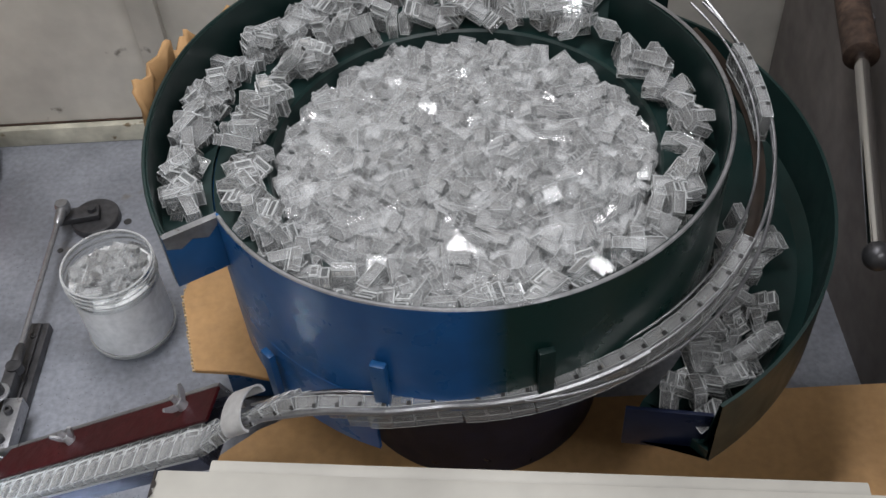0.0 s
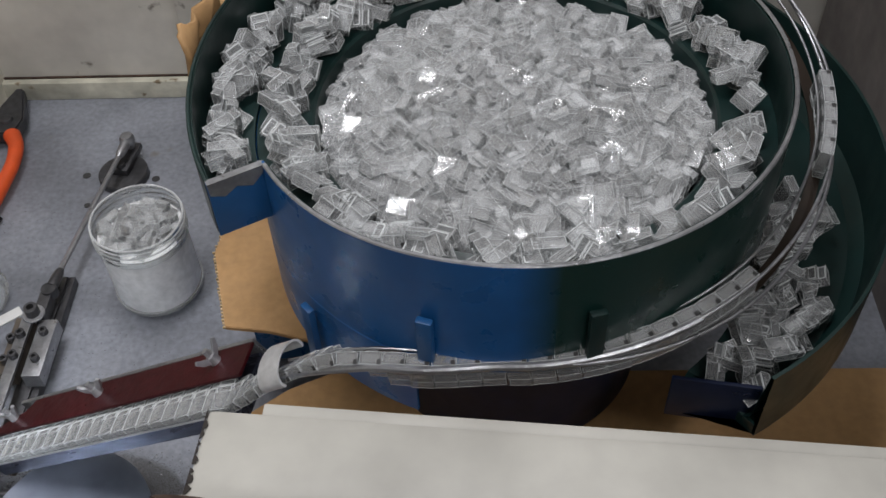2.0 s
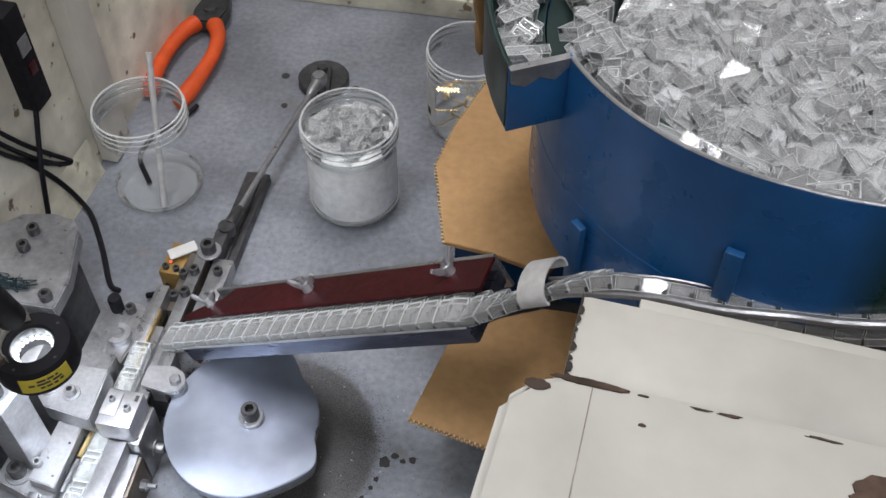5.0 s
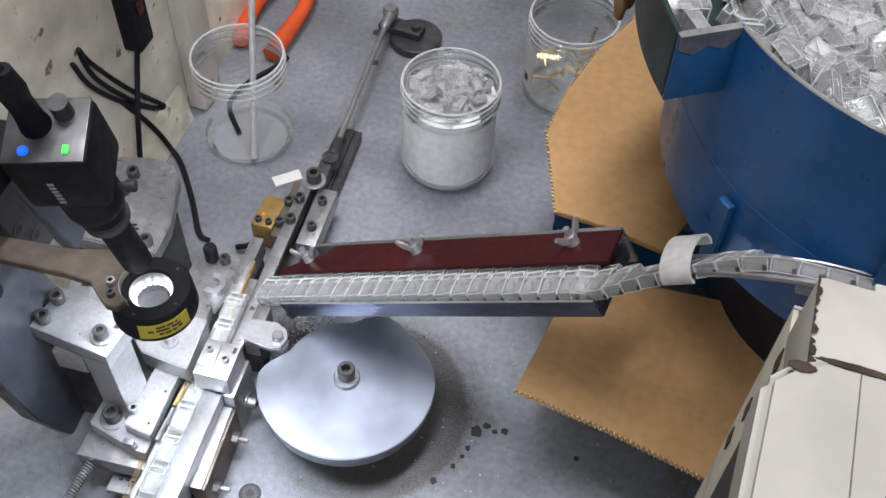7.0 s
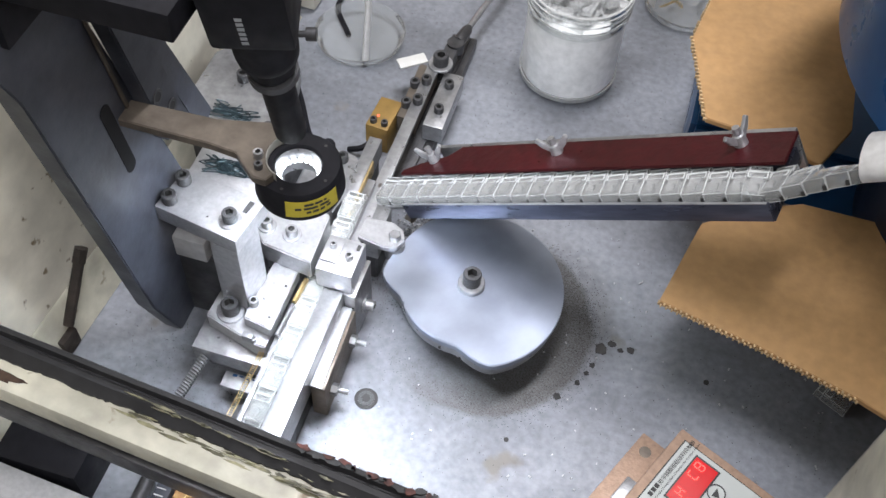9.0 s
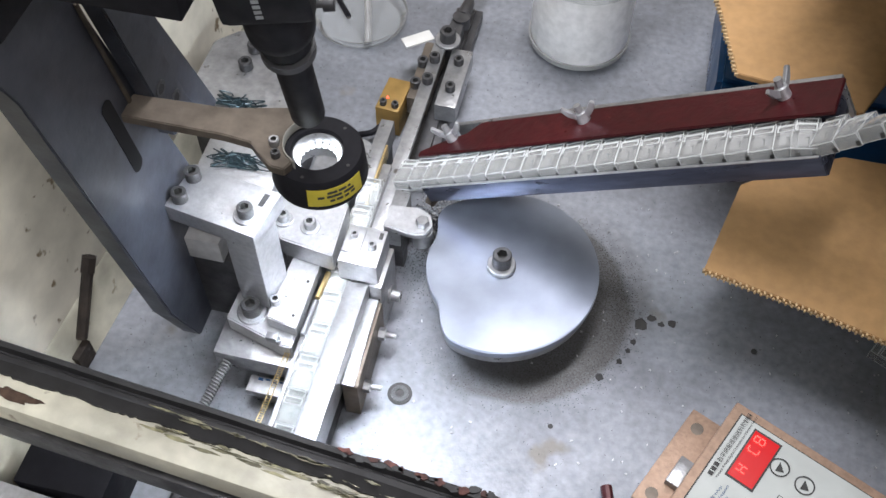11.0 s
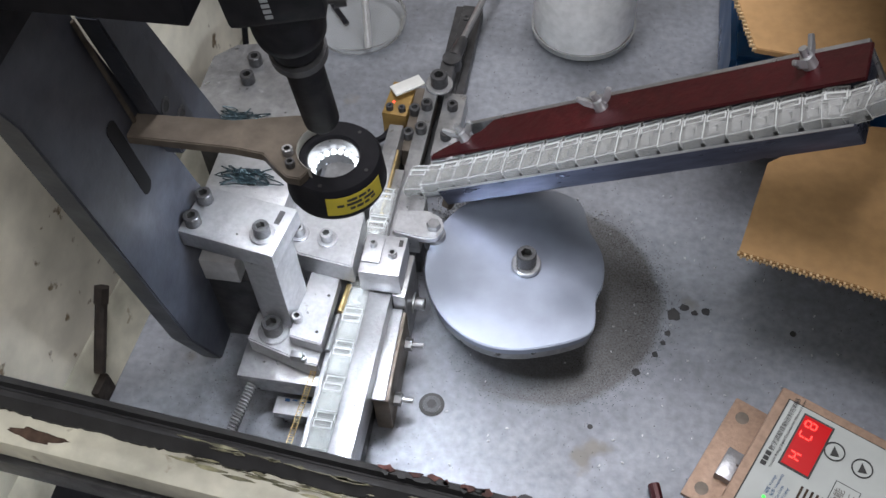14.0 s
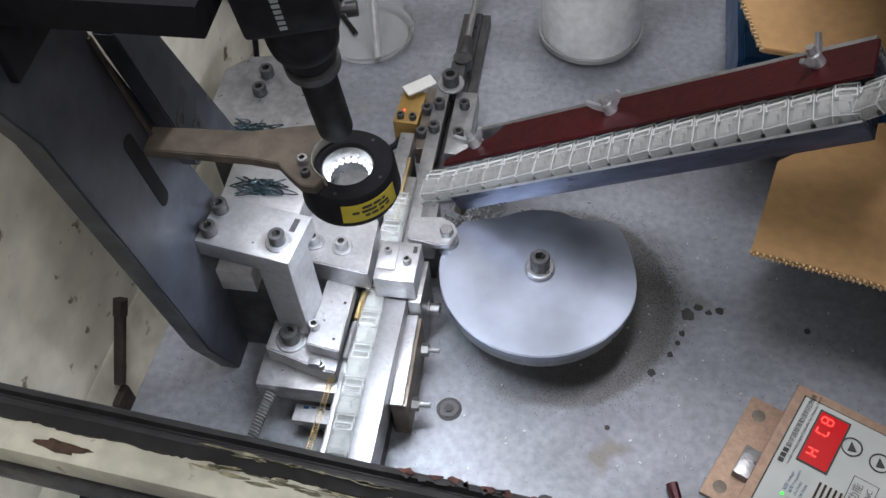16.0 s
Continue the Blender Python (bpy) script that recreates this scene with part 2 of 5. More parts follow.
# ---- mesh helpers ----
def slab(bm, x0, x1, y0, y1, z0, z1, m=None, slot=0):
    vs = [bm.verts.new(p) for p in ((x0, y0, z0), (x1, y0, z0), (x1, y1, z0), (x0, y1, z0), (x0, y0, z1), (x1, y0, z1), (x1, y1, z1), (x0, y1, z1))]
    for q in ((3, 2, 1, 0), (4, 5, 6, 7), (0, 1, 5, 4), (1, 2, 6, 5), (2, 3, 7, 6), (3, 0, 4, 7)):
        bm.faces.new([vs[i] for i in q]).material_index = slot
    if m is not None:
        for v in vs:
            v.co = m @ v.co
    return vs


def block(x0, x1, y0, y1, z0, z1, bevel=0.0008):
    bm = bmesh.new()
    slab(bm, x0, x1, y0, y1, z0, z1)
    if bevel:
        bmesh.ops.bevel(bm, geom=bm.edges[:], offset=bevel, segments=2, affect="EDGES", profile=0.6)
    return bm


def lathe(profile, segments=32, hexa=(), arc=None, bm=None, m=None):
    """Turn a profile of (radius, height) about z; rings whose index is in hexa become hexagons."""
    bm = bm or bmesh.new()
    a0, a1 = arc or (0, 360)
    n = segments if arc is None else segments + 1
    rings = []
    for i, (r, z) in enumerate(profile):
        ring = []
        for k in range(n):
            a = radians(a0 + (a1 - a0) * k / segments)
            rr = r
            if i in hexa:
                d = (math.degrees(a) % 60) - 30
                rr = r * math.cos(radians(30)) / math.cos(radians(d))
            v = Vector((rr * math.cos(a), rr * math.sin(a), z))
            ring.append(bm.verts.new(m @ v if m else v))
        rings.append(ring)
    for lo, hi in zip(rings, rings[1:]):
        for k in range(n if arc is None else n - 1):
            j = (k + 1) % n
            bm.faces.new((lo[k], lo[j], hi[j], hi[k]))
    if arc is None and profile[0] != profile[-1]:
        for ring, flip in ((rings[0], True), (rings[-1], False)):
            if profile[0 if flip else -1][0] > 1e-6:
                bm.faces.new(ring[::-1] if flip else ring)
    return bm


def prism(points, z0, z1, bevel=0.0, m=None):
    bm = bmesh.new()
    lo = [bm.verts.new((x, y, z0)) for x, y in points]
    hi = [bm.verts.new((x, y, z1)) for x, y in points]
    bm.faces.new(lo[::-1])
    bm.faces.new(hi)
    n = len(points)
    for i in range(n):
        bm.faces.new((lo[i], lo[(i + 1) % n], hi[(i + 1) % n], hi[i]))
    bmesh.ops.recalc_face_normals(bm, faces=bm.faces[:])
    if bevel:
        bmesh.ops.bevel(bm, geom=[e for e in bm.edges], offset=bevel, segments=2, affect="EDGES")
    if m:
        bm.transform(m)
    return bm


def tube(points, radius, sides=10, closed_ends=True):
    """A round bar along a list of points."""
    bm = bmesh.new()
    pts = [Vector(p) for p in points]
    rings = []
    for i, p in enumerate(pts):
        d = (pts[min(i + 1, len(pts) - 1)] - pts[max(i - 1, 0)]).normalized()
        side = d.cross(Vector((0, 0, 1)))
        side = side.normalized() if side.length > 1e-4 else Vector((1, 0, 0))
        up = side.cross(d)
        r = radius[i] if isinstance(radius, (list, tuple)) else radius
        rings.append([bm.verts.new(p + (side * math.cos(2 * math.pi * k / sides) + up * math.sin(2 * math.pi * k / sides)) * r) for k in range(sides)])
    for lo, hi in zip(rings, rings[1:]):
        for k in range(sides):
            bm.faces.new((lo[k], lo[(k + 1) % sides], hi[(k + 1) % sides], hi[k]))
    if closed_ends:
        bm.faces.new(rings[0][::-1])
        bm.faces.new(rings[-1])
    bmesh.ops.recalc_face_normals(bm, faces=bm.faces[:])
    return bm


def curve_points(points, n=8):
    """Catmull-Rom through points."""
    p = [Vector(q) for q in points]
    p = [p[0] * 2 - p[1]] + p + [p[-1] * 2 - p[-2]]
    out = []
    for i in range(1, len(p) - 2):
        for k in range(n):
            t = k / n
            a, b, c, d = p[i - 1], p[i], p[i + 1], p[i + 2]
            out.append(0.5 * ((2 * b) + (c - a) * t + (2 * a - 5 * b + 4 * c - d) * t * t + (3 * b - 3 * c + d - a) * t ** 3))
    return out + [p[-2]]


def mesh_of(name, bm, mat, smooth=0.6):
    bmesh.ops.recalc_face_normals(bm, faces=bm.faces[:])
    me = bpy.data.meshes.new(name)
    bm.to_mesh(me)
    bm.free()
    me.materials.append(mat)
    if smooth:
        me.polygons.foreach_set("use_smooth", [True] * len(me.polygons))
        me.set_sharp_from_angle(angle=smooth)
    return me


def part(name, bm, mat, parent, label="", m=None, smooth=0.6):
    ob = new(name, bm if isinstance(bm, bpy.types.Mesh) else mesh_of(name, bm, mat, smooth))
    ob.parent = parent
    if m is not None:
        ob.matrix_basis = m
    return tagged(ob, label) if label else ob


def thing(name, label, category, m=None, group="", kind=""):
    ob = new(name)
    ob.empty_display_size = 0.01
    if m is not None:
        ob.matrix_basis = m
    return tagged(ob, label, category, group, kind)


def solid(name, bm, mat, label, category="", kind="", m=None, group="", smooth=0.6):
    ob = new(name, mesh_of(name, bm, mat, smooth))
    if m is not None:
        ob.matrix_basis = m
    return tagged(ob, label, category, group, kind)


# cap screw with a hexagon socket, head 1 across and 0.75 high
SCREW_MESH = mesh_of("screw", lathe([(0.5, 0), (0.5, 0.68), (0.45, 0.75), (0.29, 0.75), (0.29, 0.28), (0.0001, 0.25)], 24, hexa=(3, 4)), STEEL)
# socket faces coloured black for the shade inside them
SCREW_MESH.materials.append(INK_AND_SHADE)
for face in SCREW_MESH.polygons:
    if math.hypot(face.center.x, face.center.y) < 0.3 and face.center.z < 0.74:
        face.material_index = 1
DARKSCREW_MESH = SCREW_MESH.copy()
DARKSCREW_MESH.materials[0] = DARKSTEEL
WASHER_MESH = mesh_of("washer", lathe([(0.3, 0), (0.8, 0), (0.8, 0.12), (0.76, 0.15), (0.3, 0.15), (0.3, 0)], 28), STEEL)


def cap_screw(parent, x, y, z, d=0.0085, washer=True, dark=False, m=None):
    base = pose(x, y, z) if m is None else m
    if washer:
        part("washer", WASHER_MESH, STEEL, parent, m=base @ Matrix.Scale(d, 4))
        base = base @ pose(0, 0, d * 0.14)
    part("screw", DARKSCREW_MESH if dark else SCREW_MESH, STEEL, parent, m=base @ Matrix.Scale(d, 4))


# ---- the setting ----
bm = bmesh.new()
slab(bm, -0.26, 1.1, -0.30, 0.62, -0.02, 0.0)
tagged(solid("floor", bm, TABLE, "grey satin steel machine bed with oil stains", "machine bed", "structure"), kind="structure")
bm = bmesh.new()
slab(bm, -0.3, 1.1, 0.582, 0.60, 0.012, 0.9)
wall_back = solid("wall_north", bm, WALLPAINT, "dirty white painted sheet-steel back wall", "wall", "structure")
part("trim", block(-0.3, 1.1, 0.572, 0.5815, 0.0, 0.022, 0.002), BEAMPAINT, wall_back)
part("rust_line", block(-0.3, 1.1, 0.5795, 0.5816, 0.0221, 0.0240, 0.0004), RUST, wall_back, "brown rust line along the trim")
part("post", block(0.045, 0.072, 0.570, 0.5815, 0.0225, 0.9, 0.002), WALLPAINT, wall_back)
LEFTM = pose(-0.1735, 0.30, 0, 0, 0, -3.6)
bm = bmesh.new()
slab(bm, -0.02, 0.0, -0.55, 0.30, 0.0, 0.9)
wall_left = solid("wall_west", bm, STAINEDWALL, "stained cream sheet-steel side wall of the machine", "wall", "structure", LEFTM)
part("trim", prism([(0.0005, 0.0), (0.009, 0.0), (0.0075, 0.004), (0.002, 0.034), (0.0005, 0.036)], -0.01, 0.55), BEAMPAINT, wall_left, m=Matrix(((1, 0, 0, 0), (0, 0, -1, 0), (0, 1, 0, 0.0005), (0, 0, 0, 1))))
part("post", block(0.0005, 0.016, 0.02, 0.05, 0.002, 0.9, 0.002), WALLPAINT, wall_left)
bm = bmesh.new()
slab(bm, 0.664, 0.684, -0.05, 0.57, 0.0, 0.9)
solid("wall_east", bm, material("dull_brown_grey_paint", (0.14, 0.125, 0.115), 0.6, 0.0, (60, 0.08), (6, 0.2), 0.15, 120), "dull grey sheet-steel side wall", "wall", "structure")
# unseen workshop shell added round the machine for reflections and bounced light
bm = bmesh.new()
slab(bm, -2.6, 3.0, 2.6, 2.7, -0.9, 2.6)
solid("wall_1", bm, WALLPAINT, "plain unseen workshop wall", "wall", "structure")
bm = bmesh.new()
slab(bm, -2.6, 3.0, -2.7, -2.6, -0.9, 2.6)
solid("wall_2", bm, WALLPAINT, "plain unseen workshop wall", "wall", "structure")
bm = bmesh.new()
slab(bm, -2.7, -2.6, -2.6, 2.6, -0.9, 2.6)
solid("wall_3", bm, WALLPAINT, "plain unseen workshop wall", "wall", "structure")
bm = bmesh.new()
slab(bm, 3.0, 3.1, -2.6, 2.6, -0.9, 2.6)
solid("wall_4", bm, WALLPAINT, "plain unseen workshop wall", "wall", "structure")
bm = bmesh.new()
slab(bm, -2.6, 3.0, -2.6, 2.6, -0.92, -0.9)
solid("ground", bm, DARKSTEEL, "dark unseen workshop floor", "floor", "structure")
bm = bmesh.new()
slab(bm, -2.6, 3.0, -2.6, 2.6, 2.6, 2.65)
solid("ceiling", bm, WALLPAINT, "plain unseen workshop ceiling", "ceiling", "structure")

# ---- cam ----
CAM = Vector((0.043, 0.0775, 0.0))


def cam_radius(a):
    """Radius of the cam at a degrees, in the rest position."""
    a %= 360
    r = 0.0582 + 0.0006 * math.exp(-((a - 268) / 22) ** 2) - 0.0040 * math.exp(-((a - 115) / 28) ** 2)
    up = min(1.0, max(0.0, (a - 138) / 27))
    down = min(1.0, max(0.0, (a - 224) / 30))
    return r - 0.0135 * up * up * (3 - 2 * up) * (1 - down * down * (3 - 2 * down))


cam_plate = thing("cam_disc", "large grey steel cam plate turning on a hub", "cam", pose(CAM.x, CAM.y, 0))
outline = [(cam_radius(a) * math.cos(radians(a)), cam_radius(a) * math.sin(radians(a))) for a in range(0, 360, 2)]
part("plate", prism(outline, 0.0305, 0.036, 0.0006), CAMSTEEL, cam_plate)
outline2 = [(x * 0.97, y * 0.97) for x, y in outline]
part("lower_plate", prism(outline2, 0.022, 0.0295, 0.0006), STEEL, cam_plate, "second steel plate under the cam face")
part("hub", lathe([(0.0, 0.001), (0.016, 0.001), (0.016, 0.022), (0.0, 0.022)], 32), DARKSTEEL, cam_plate)
part("washer", lathe([(0.0, 0.0362), (0.0085, 0.0362), (0.0085, 0.0395), (0.0078, 0.040), (0.0, 0.040)], 32), STEEL, cam_plate)
part("screw", DARKSCREW_MESH, STEEL, cam_plate, "black hexagon-socket screw", m=pose(0, 0, 0.040) @ Matrix.Scale(0.0115, 4) @ Matrix.Diagonal((1, 1, 1.1, 1)))


# ---- vibrating bowl ----
BC = Vector((0.352, 0.197, 0.0))
bowl = thing("vibratory_bowl", "blue and dark green steel vibrating bowl full of clear plugs", "feeder bowl", pose(BC.x, BC.y, 0))
part("dish", lathe([(0.0001, 0.262), (0.085, 0.266), (0.108, 0.276), (0.1125, 0.303), (0.114, 0.3045), (0.1455, 0.300), (0.1455, 0.296), (0.116, 0.298), (0.1, 0.262), (0.0001, 0.256)], 96), GREEN, bowl, "dark green inner dish with a spiral ledge")


def wall_arc(r, a0, a1, z0, z1, thick=0.0022, n=64):
    bm = lathe([(r, z0), (r + thick, z0), (r + thick, z1 - 0.0006), (r + thick - 0.0006, z1), (r + 0.0006, z1), (r, z1 - 0.0006), (r, z0)], n, arc=(a0, a1))
    for v in bm.verts:
        if v.co.z > 0.31:
            a = math.degrees(math.atan2(v.co.y, v.co.x)) % 360
            v.co.z -= 0.0072 * max(0.0, 1 - abs(a - 208) / 50)
    return bm


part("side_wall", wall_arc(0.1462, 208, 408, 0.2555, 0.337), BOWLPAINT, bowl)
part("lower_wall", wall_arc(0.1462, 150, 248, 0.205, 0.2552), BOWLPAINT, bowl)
part("ledge", lathe([(0.1465, 0.298), (0.1756, 0.298), (0.1756, 0.301), (0.1465, 0.301), (0.1465, 0.298)], 64, arc=(30, 207)), GREEN, bowl, "dark green outer ledge")
part("outer_wall", wall_arc(0.1758, 40, 208, 0.293, 0.337), GREEN, bowl)
part("inner_wall", wall_arc(0.1462, 48, 208, 0.2555, 0.2975), BOWLPAINT, bowl)
part("shelf_bottom", lathe([(0.1486, 0.2932), (0.1757, 0.2932), (0.1757, 0.2950), (0.1486, 0.2950), (0.1486, 0.2932)], 64, arc=(40, 207.6)), BOWLPAINT, bowl)
TAB = pose(0, 0, 0, 0, 0, 208.6)
part("rim_edge", wall_arc(0.1461, 209, 400, 0.3371, 0.3376, 0.0024), STEEL, bowl, "worn bare rim edge")
part("outer_lining", wall_arc(0.1749, 42, 207.5, 0.3012, 0.3362, 0.0008), GREEN, bowl, "dark green inner lining")
part("front_lining", wall_arc(0.1450, 210, 408, 0.3005, 0.3362, 0.0008), GREEN, bowl, "dark green inner lining")
end_tab = part("end_tab", block(0.1462, 0.1778, -0.0015, 0.0006, 0.292, 0.3296, 0.0005), BLUE, bowl, "blue end plate with chipped paint", m=TAB)
part("chipped_edge", prism([(0.147, 0.3298), (0.1776, 0.3298), (0.1772, 0.322), (0.170, 0.3185), (0.163, 0.3225), (0.155, 0.3190), (0.149, 0.3245)], -0.0025, 0.0014), STEEL, end_tab, "bare metal where the paint is chipped", m=Matrix(((1, 0, 0, 0), (0, 0, 1, 0), (0, 1, 0, 0), (0, 0, 0, 1))))
part("skirt", lathe([(0.1458, 0.2553), (0.1395, 0.2535), (0.1380, 0.235), (0.1300, 0.217), (0.112, 0.209), (0.09, 0.206), (0.09, 0.062), (0.0001, 0.062)], 64), NAVY, bowl, "dark blue underside and drive column")
part("foot_plate", prism([(-0.200, 0.040), (0.10, 0.040), (0.10, 0.17), (-0.200, 0.17)], 0.0005, 0.060, 0.004), BLUE, bowl, "blue base plate")


# catch tray under the right of the bowl
def tray_radius(a):
    return 0.190 + 0.060 * max(0.0, min(1.0, (a + 57) / 100))


tray = thing("catch_tray", "dark green steel catch tray round the bowl with stray plugs", "tray", pose(BC.x, BC.y, 0))
bm = bmesh.new()
prev = None
for a in range(-50, 112, 3):
    c, s = math.cos(radians(a)), math.sin(radians(a))
    r = tray_radius(a)
    ring = [bm.verts.new((q * c, q * s, z)) for q, z in ((0.148, 0.205), (r - 0.012, 0.20), (r - 0.004, 0.208), (r, 0.25), (r + 0.002, 0.25), (r + 0.002, 0.196), (0.148, 0.196))]
    if prev:
        for i in range(6):
            bm.faces.new((prev[i], prev[i + 1], ring[i + 1], ring[i]))
    prev = ring
part("pan", bm, GREEN, tray)
part("front_floor", prism([(0.0825, -0.1330), (0.1270, -0.1405), (0.1250, -0.1490), (0.0951, -0.1134)], 0.1962, 0.2046), GREEN, tray)
part("front_lip", block(0.0, 0.047, -0.0012, 0.0012, 0.193, 0.228, 0.0004), NAVY, tray, "dark blue end of the tray", m=pose(0.0805, -0.1330, 0, 0, 0, -9.5))

# ---- exit track round the bowl ----
FRONT = [(0.2225, 0.069, 0.226), (0.245, 0.0595, 0.245), (0.275, 0.0535, 0.2565), (0.305, 0.0490, 0.2600)]


def ring_point(a, dr=0.0, dz=0.0):
    k = (a + 100) / 130
    r = 0.1480 + 0.045 * k ** 1.4 + dr if k > 0 else 0.1480 + dr
    return (BC.x + r * math.cos(radians(a)), BC.y + r * math.sin(radians(a)), 0.2600 + 0.052 * max(0, k) + dz)


track_line = curve_points(FRONT + [ring_point(a) for a in range(-96, 41, 6)], 6)
exit_track = thing("exit_track", "narrow bent steel track carrying clear plugs along the bowl", "feed track")
n1 = int(len(track_line) * 0.42)
part("thin_rod", tube([p + Vector((0, -0.0012, 0)) for p in track_line[n1 - 1:]], 0.0010, 8), STEEL, exit_track)
part("rail_tube", tube([p + Vector((0, -0.0012, 0)) for p in track_line[:n1]], 0.0023, 10), STEEL, exit_track, "polished steel guide rod")


def offset_line(line, out, up):
    res = []
    for i, p in enumerate(line):
        d = line[min(i + 1, len(line) - 1)] - line[max(i - 1, 0)]
        side = Vector((d.y, -d.x, 0)).normalized()
        res.append(p + side * out + Vector((0, 0, up)))
    return res


part("inner_rod", tube(offset_line(track_line, -0.0092, 0.002), 0.0008, 8), STEEL, exit_track)
low = [p for p in offset_line(track_line, 0.003, -0.0)]
n0 = int(len(low) * 0.25)
part("lower_rod", tube([p + Vector((0, 0, -0.018 * math.sin(math.pi * min(1, max(0, (i - n0) / (len(low) - n0)))) )) for i, p in enumerate(low) if i >= n0], 0.0011, 8), STEEL, exit_track, "thin bent steel wire")
bm = bmesh.new()
prev = None
for i, p in enumerate(track_line):
    k = min(1.0, max(0.0, (i / len(track_line) - 0.16) / 0.14))
    a, b = offset_line(track_line, -0.0005 - 0.001 * k, -0.003 - 0.0165 * k)[i], offset_line(track_line, -0.0135 + 0.0050 * k, -0.002 - 0.0175 * k)[i]
    row = [bm.verts.new(v) for v in (a, b, b - Vector((0, 0, 0.0012)), a - Vector((0, 0, 0.0012)))]
    if prev:
        for i in range(4):
            bm.faces.new((prev[i], prev[(i + 1) % 4], row[(i + 1) % 4], row[i]))
    prev = row
part("track_bed", bm, TRACKBED, exit_track)
for a, z, mat in ((-139, 0.205, BLUE), (-108.5, 0.260, BLUE), (-77, 0.270, GREEN)):
    c = Vector((BC.x + 0.1515 * math.cos(radians(a)), BC.y + 0.151 * math.sin(radians(a)), 0))
    br = part("bracket", block(-0.0042, 0.0042, -0.0030, 0.0012, z, z + (0.044 if z < 0.25 else 0.034), 0.0008), mat, exit_track, "painted flat-steel bracket", m=pose(c.x, c.y, 0, 0, 0, a + 90))

# clip joining track and chute
clip = thing("track_clip", "bent satin steel clamp strap over the feed track", "clamp")
CLIPM = look((0.2235, 0.071, 0.232), (0.2425, 0.0665, 0.2465))
bm = bmesh.new()
prev = None
for k in range(19):
    a = radians(-20 + 220 * k / 18)
    row = [bm.verts.new(CLIPM @ Vector((rr * 1.10 * math.cos(a), rr * math.sin(a) * 0.62, z))) for rr, z in ((0.0122, -0.008), (0.0136, -0.008), (0.0136, 0.008), (0.0122, 0.008))]
    if prev:
        for i in range(4):
            bm.faces.new((prev[i], prev[(i + 1) % 4], row[(i + 1) % 4], row[i]))
    else:
        bm.faces.new(row)
    prev = row
bm.faces.new(prev)
part("strap", bm, STRAPSTEEL, clip)

# ---- chute ----
CH0, CH1 = Vector((-0.020, 0.1275, 0.0480)), Vector((0.1875, 0.0868, 0.1810))
cx = (CH1 - CH0).normalized()
cy = Vector((-cx.y, cx.x, 0)).normalized()
cz = cx.cross(cy)
CHUTE = Matrix((cx, cy, cz)).transposed().to_4x4()
CHUTE.translation = CH0
CL = (CH1 - CH0).length
chute = thing("feed_chute", "sloping feed chute with dark red cover plate and wing nuts", "chute", CHUTE)
part("base_bar", block(0.012, CL + 0.0005, -0.0118, 0.034, -0.0150, -0.0046, 0.001), BLUEDSTEEL, chute, "black steel base bar")
part("front_edge", block(0.008, CL, -0.0128, -0.0112, -0.0140, -0.0022, 0.0004), BLUEDSTEEL, chute)
part("edge_line", block(0.008, CL - 0.001, -0.0131, -0.0116, -0.0021, -0.0015, 0.0001), ALU, chute, "bright line along the chute's edge")
part("back_plate", block(0.014, CL + 0.002, 0.0342, 0.0372, -0.020, 0.0055, 0.0006), STEEL, chute)
cover_plate = part("cover_plate", prism([(-0.002, 0.0085), (CL + 0.004, 0.0085), (CL + 0.004, 0.0335), (0.036, 0.0335), (0.029, 0.0250), (0.010, 0.0185), (-0.002, 0.0125)], 0.0042, 0.0062, 0.0005), REDPLATE, chute, "dark red anodised cover plate")
part("tongue", block(-0.014, 0.012, -0.0118, 0.0125, -0.0065, -0.0046, 0.0004), STEEL, chute, "steel tongue at the chute's mouth")


def wing_nut():
    bm = lathe([(0.0001, 0), (0.0032, 0), (0.0026, 0.0048), (0.0017, 0.0052), (0.0017, 0.009), (0.0001, 0.009)], 16)
    for s in (-1, 1):
        b2 = prism([(0.0018, 0.0002), (0.0065, 0.0042), (0.0088, 0.0085), (0.0072, 0.0098), (0.0050, 0.0075), (0.0018, 0.0046)], -0.0009, 0.0009, 0.0003)
        b2.transform(pose(0, 0, 0, 90, 0, 0 if s > 0 else 180))
        me = bpy.data.meshes.new("tmp")
        b2.to_mesh(me)
        bm.from_mesh(me)
        bpy.data.meshes.remove(me)
        b2.free()
    return mesh_of("wing_nut", bm, ALU)


WING = wing_nut()
for x, y, turn in ((0.0200, 0.0205, 8), (0.1130, 0.0238, 10), (0.2262, 0.0245, 75)):
    part("wing_nut", WING, STEEL, cover_plate, "steel wing nut", m=pose(x, y, 0.0063, 0, 0, turn) @ Matrix.Scale(1.22, 4))

# ---- cream cover box in front of the bowl ----
cover = thing("machine_cover", "cream painted steel cover box with chipped, rusty edges", "machine cover")
TURN = pose(0.2375, -0.0570, 0, 0, 0, -5.3)
part("top_panel", block(0.0, 0.62, -0.040, 0.0, 0.36, 0.391, 0.003), CREAM, cover, m=TURN)
part("rear_lip", block(0.017, 0.245, 0.0005, 0.007, 0.372, 0.3855, 0.001), CREAM, cover, m=TURN)
upper_panel = part("upper_panel", prism([(-0.0060, -0.0445), (0.0030, -0.0405), (0.62, -0.0405), (0.62, -0.30), (-0.02, -0.30), (-0.0130, -0.052)], 0.3915, 0.4100, 0.0025), CREAM, cover, m=TURN)
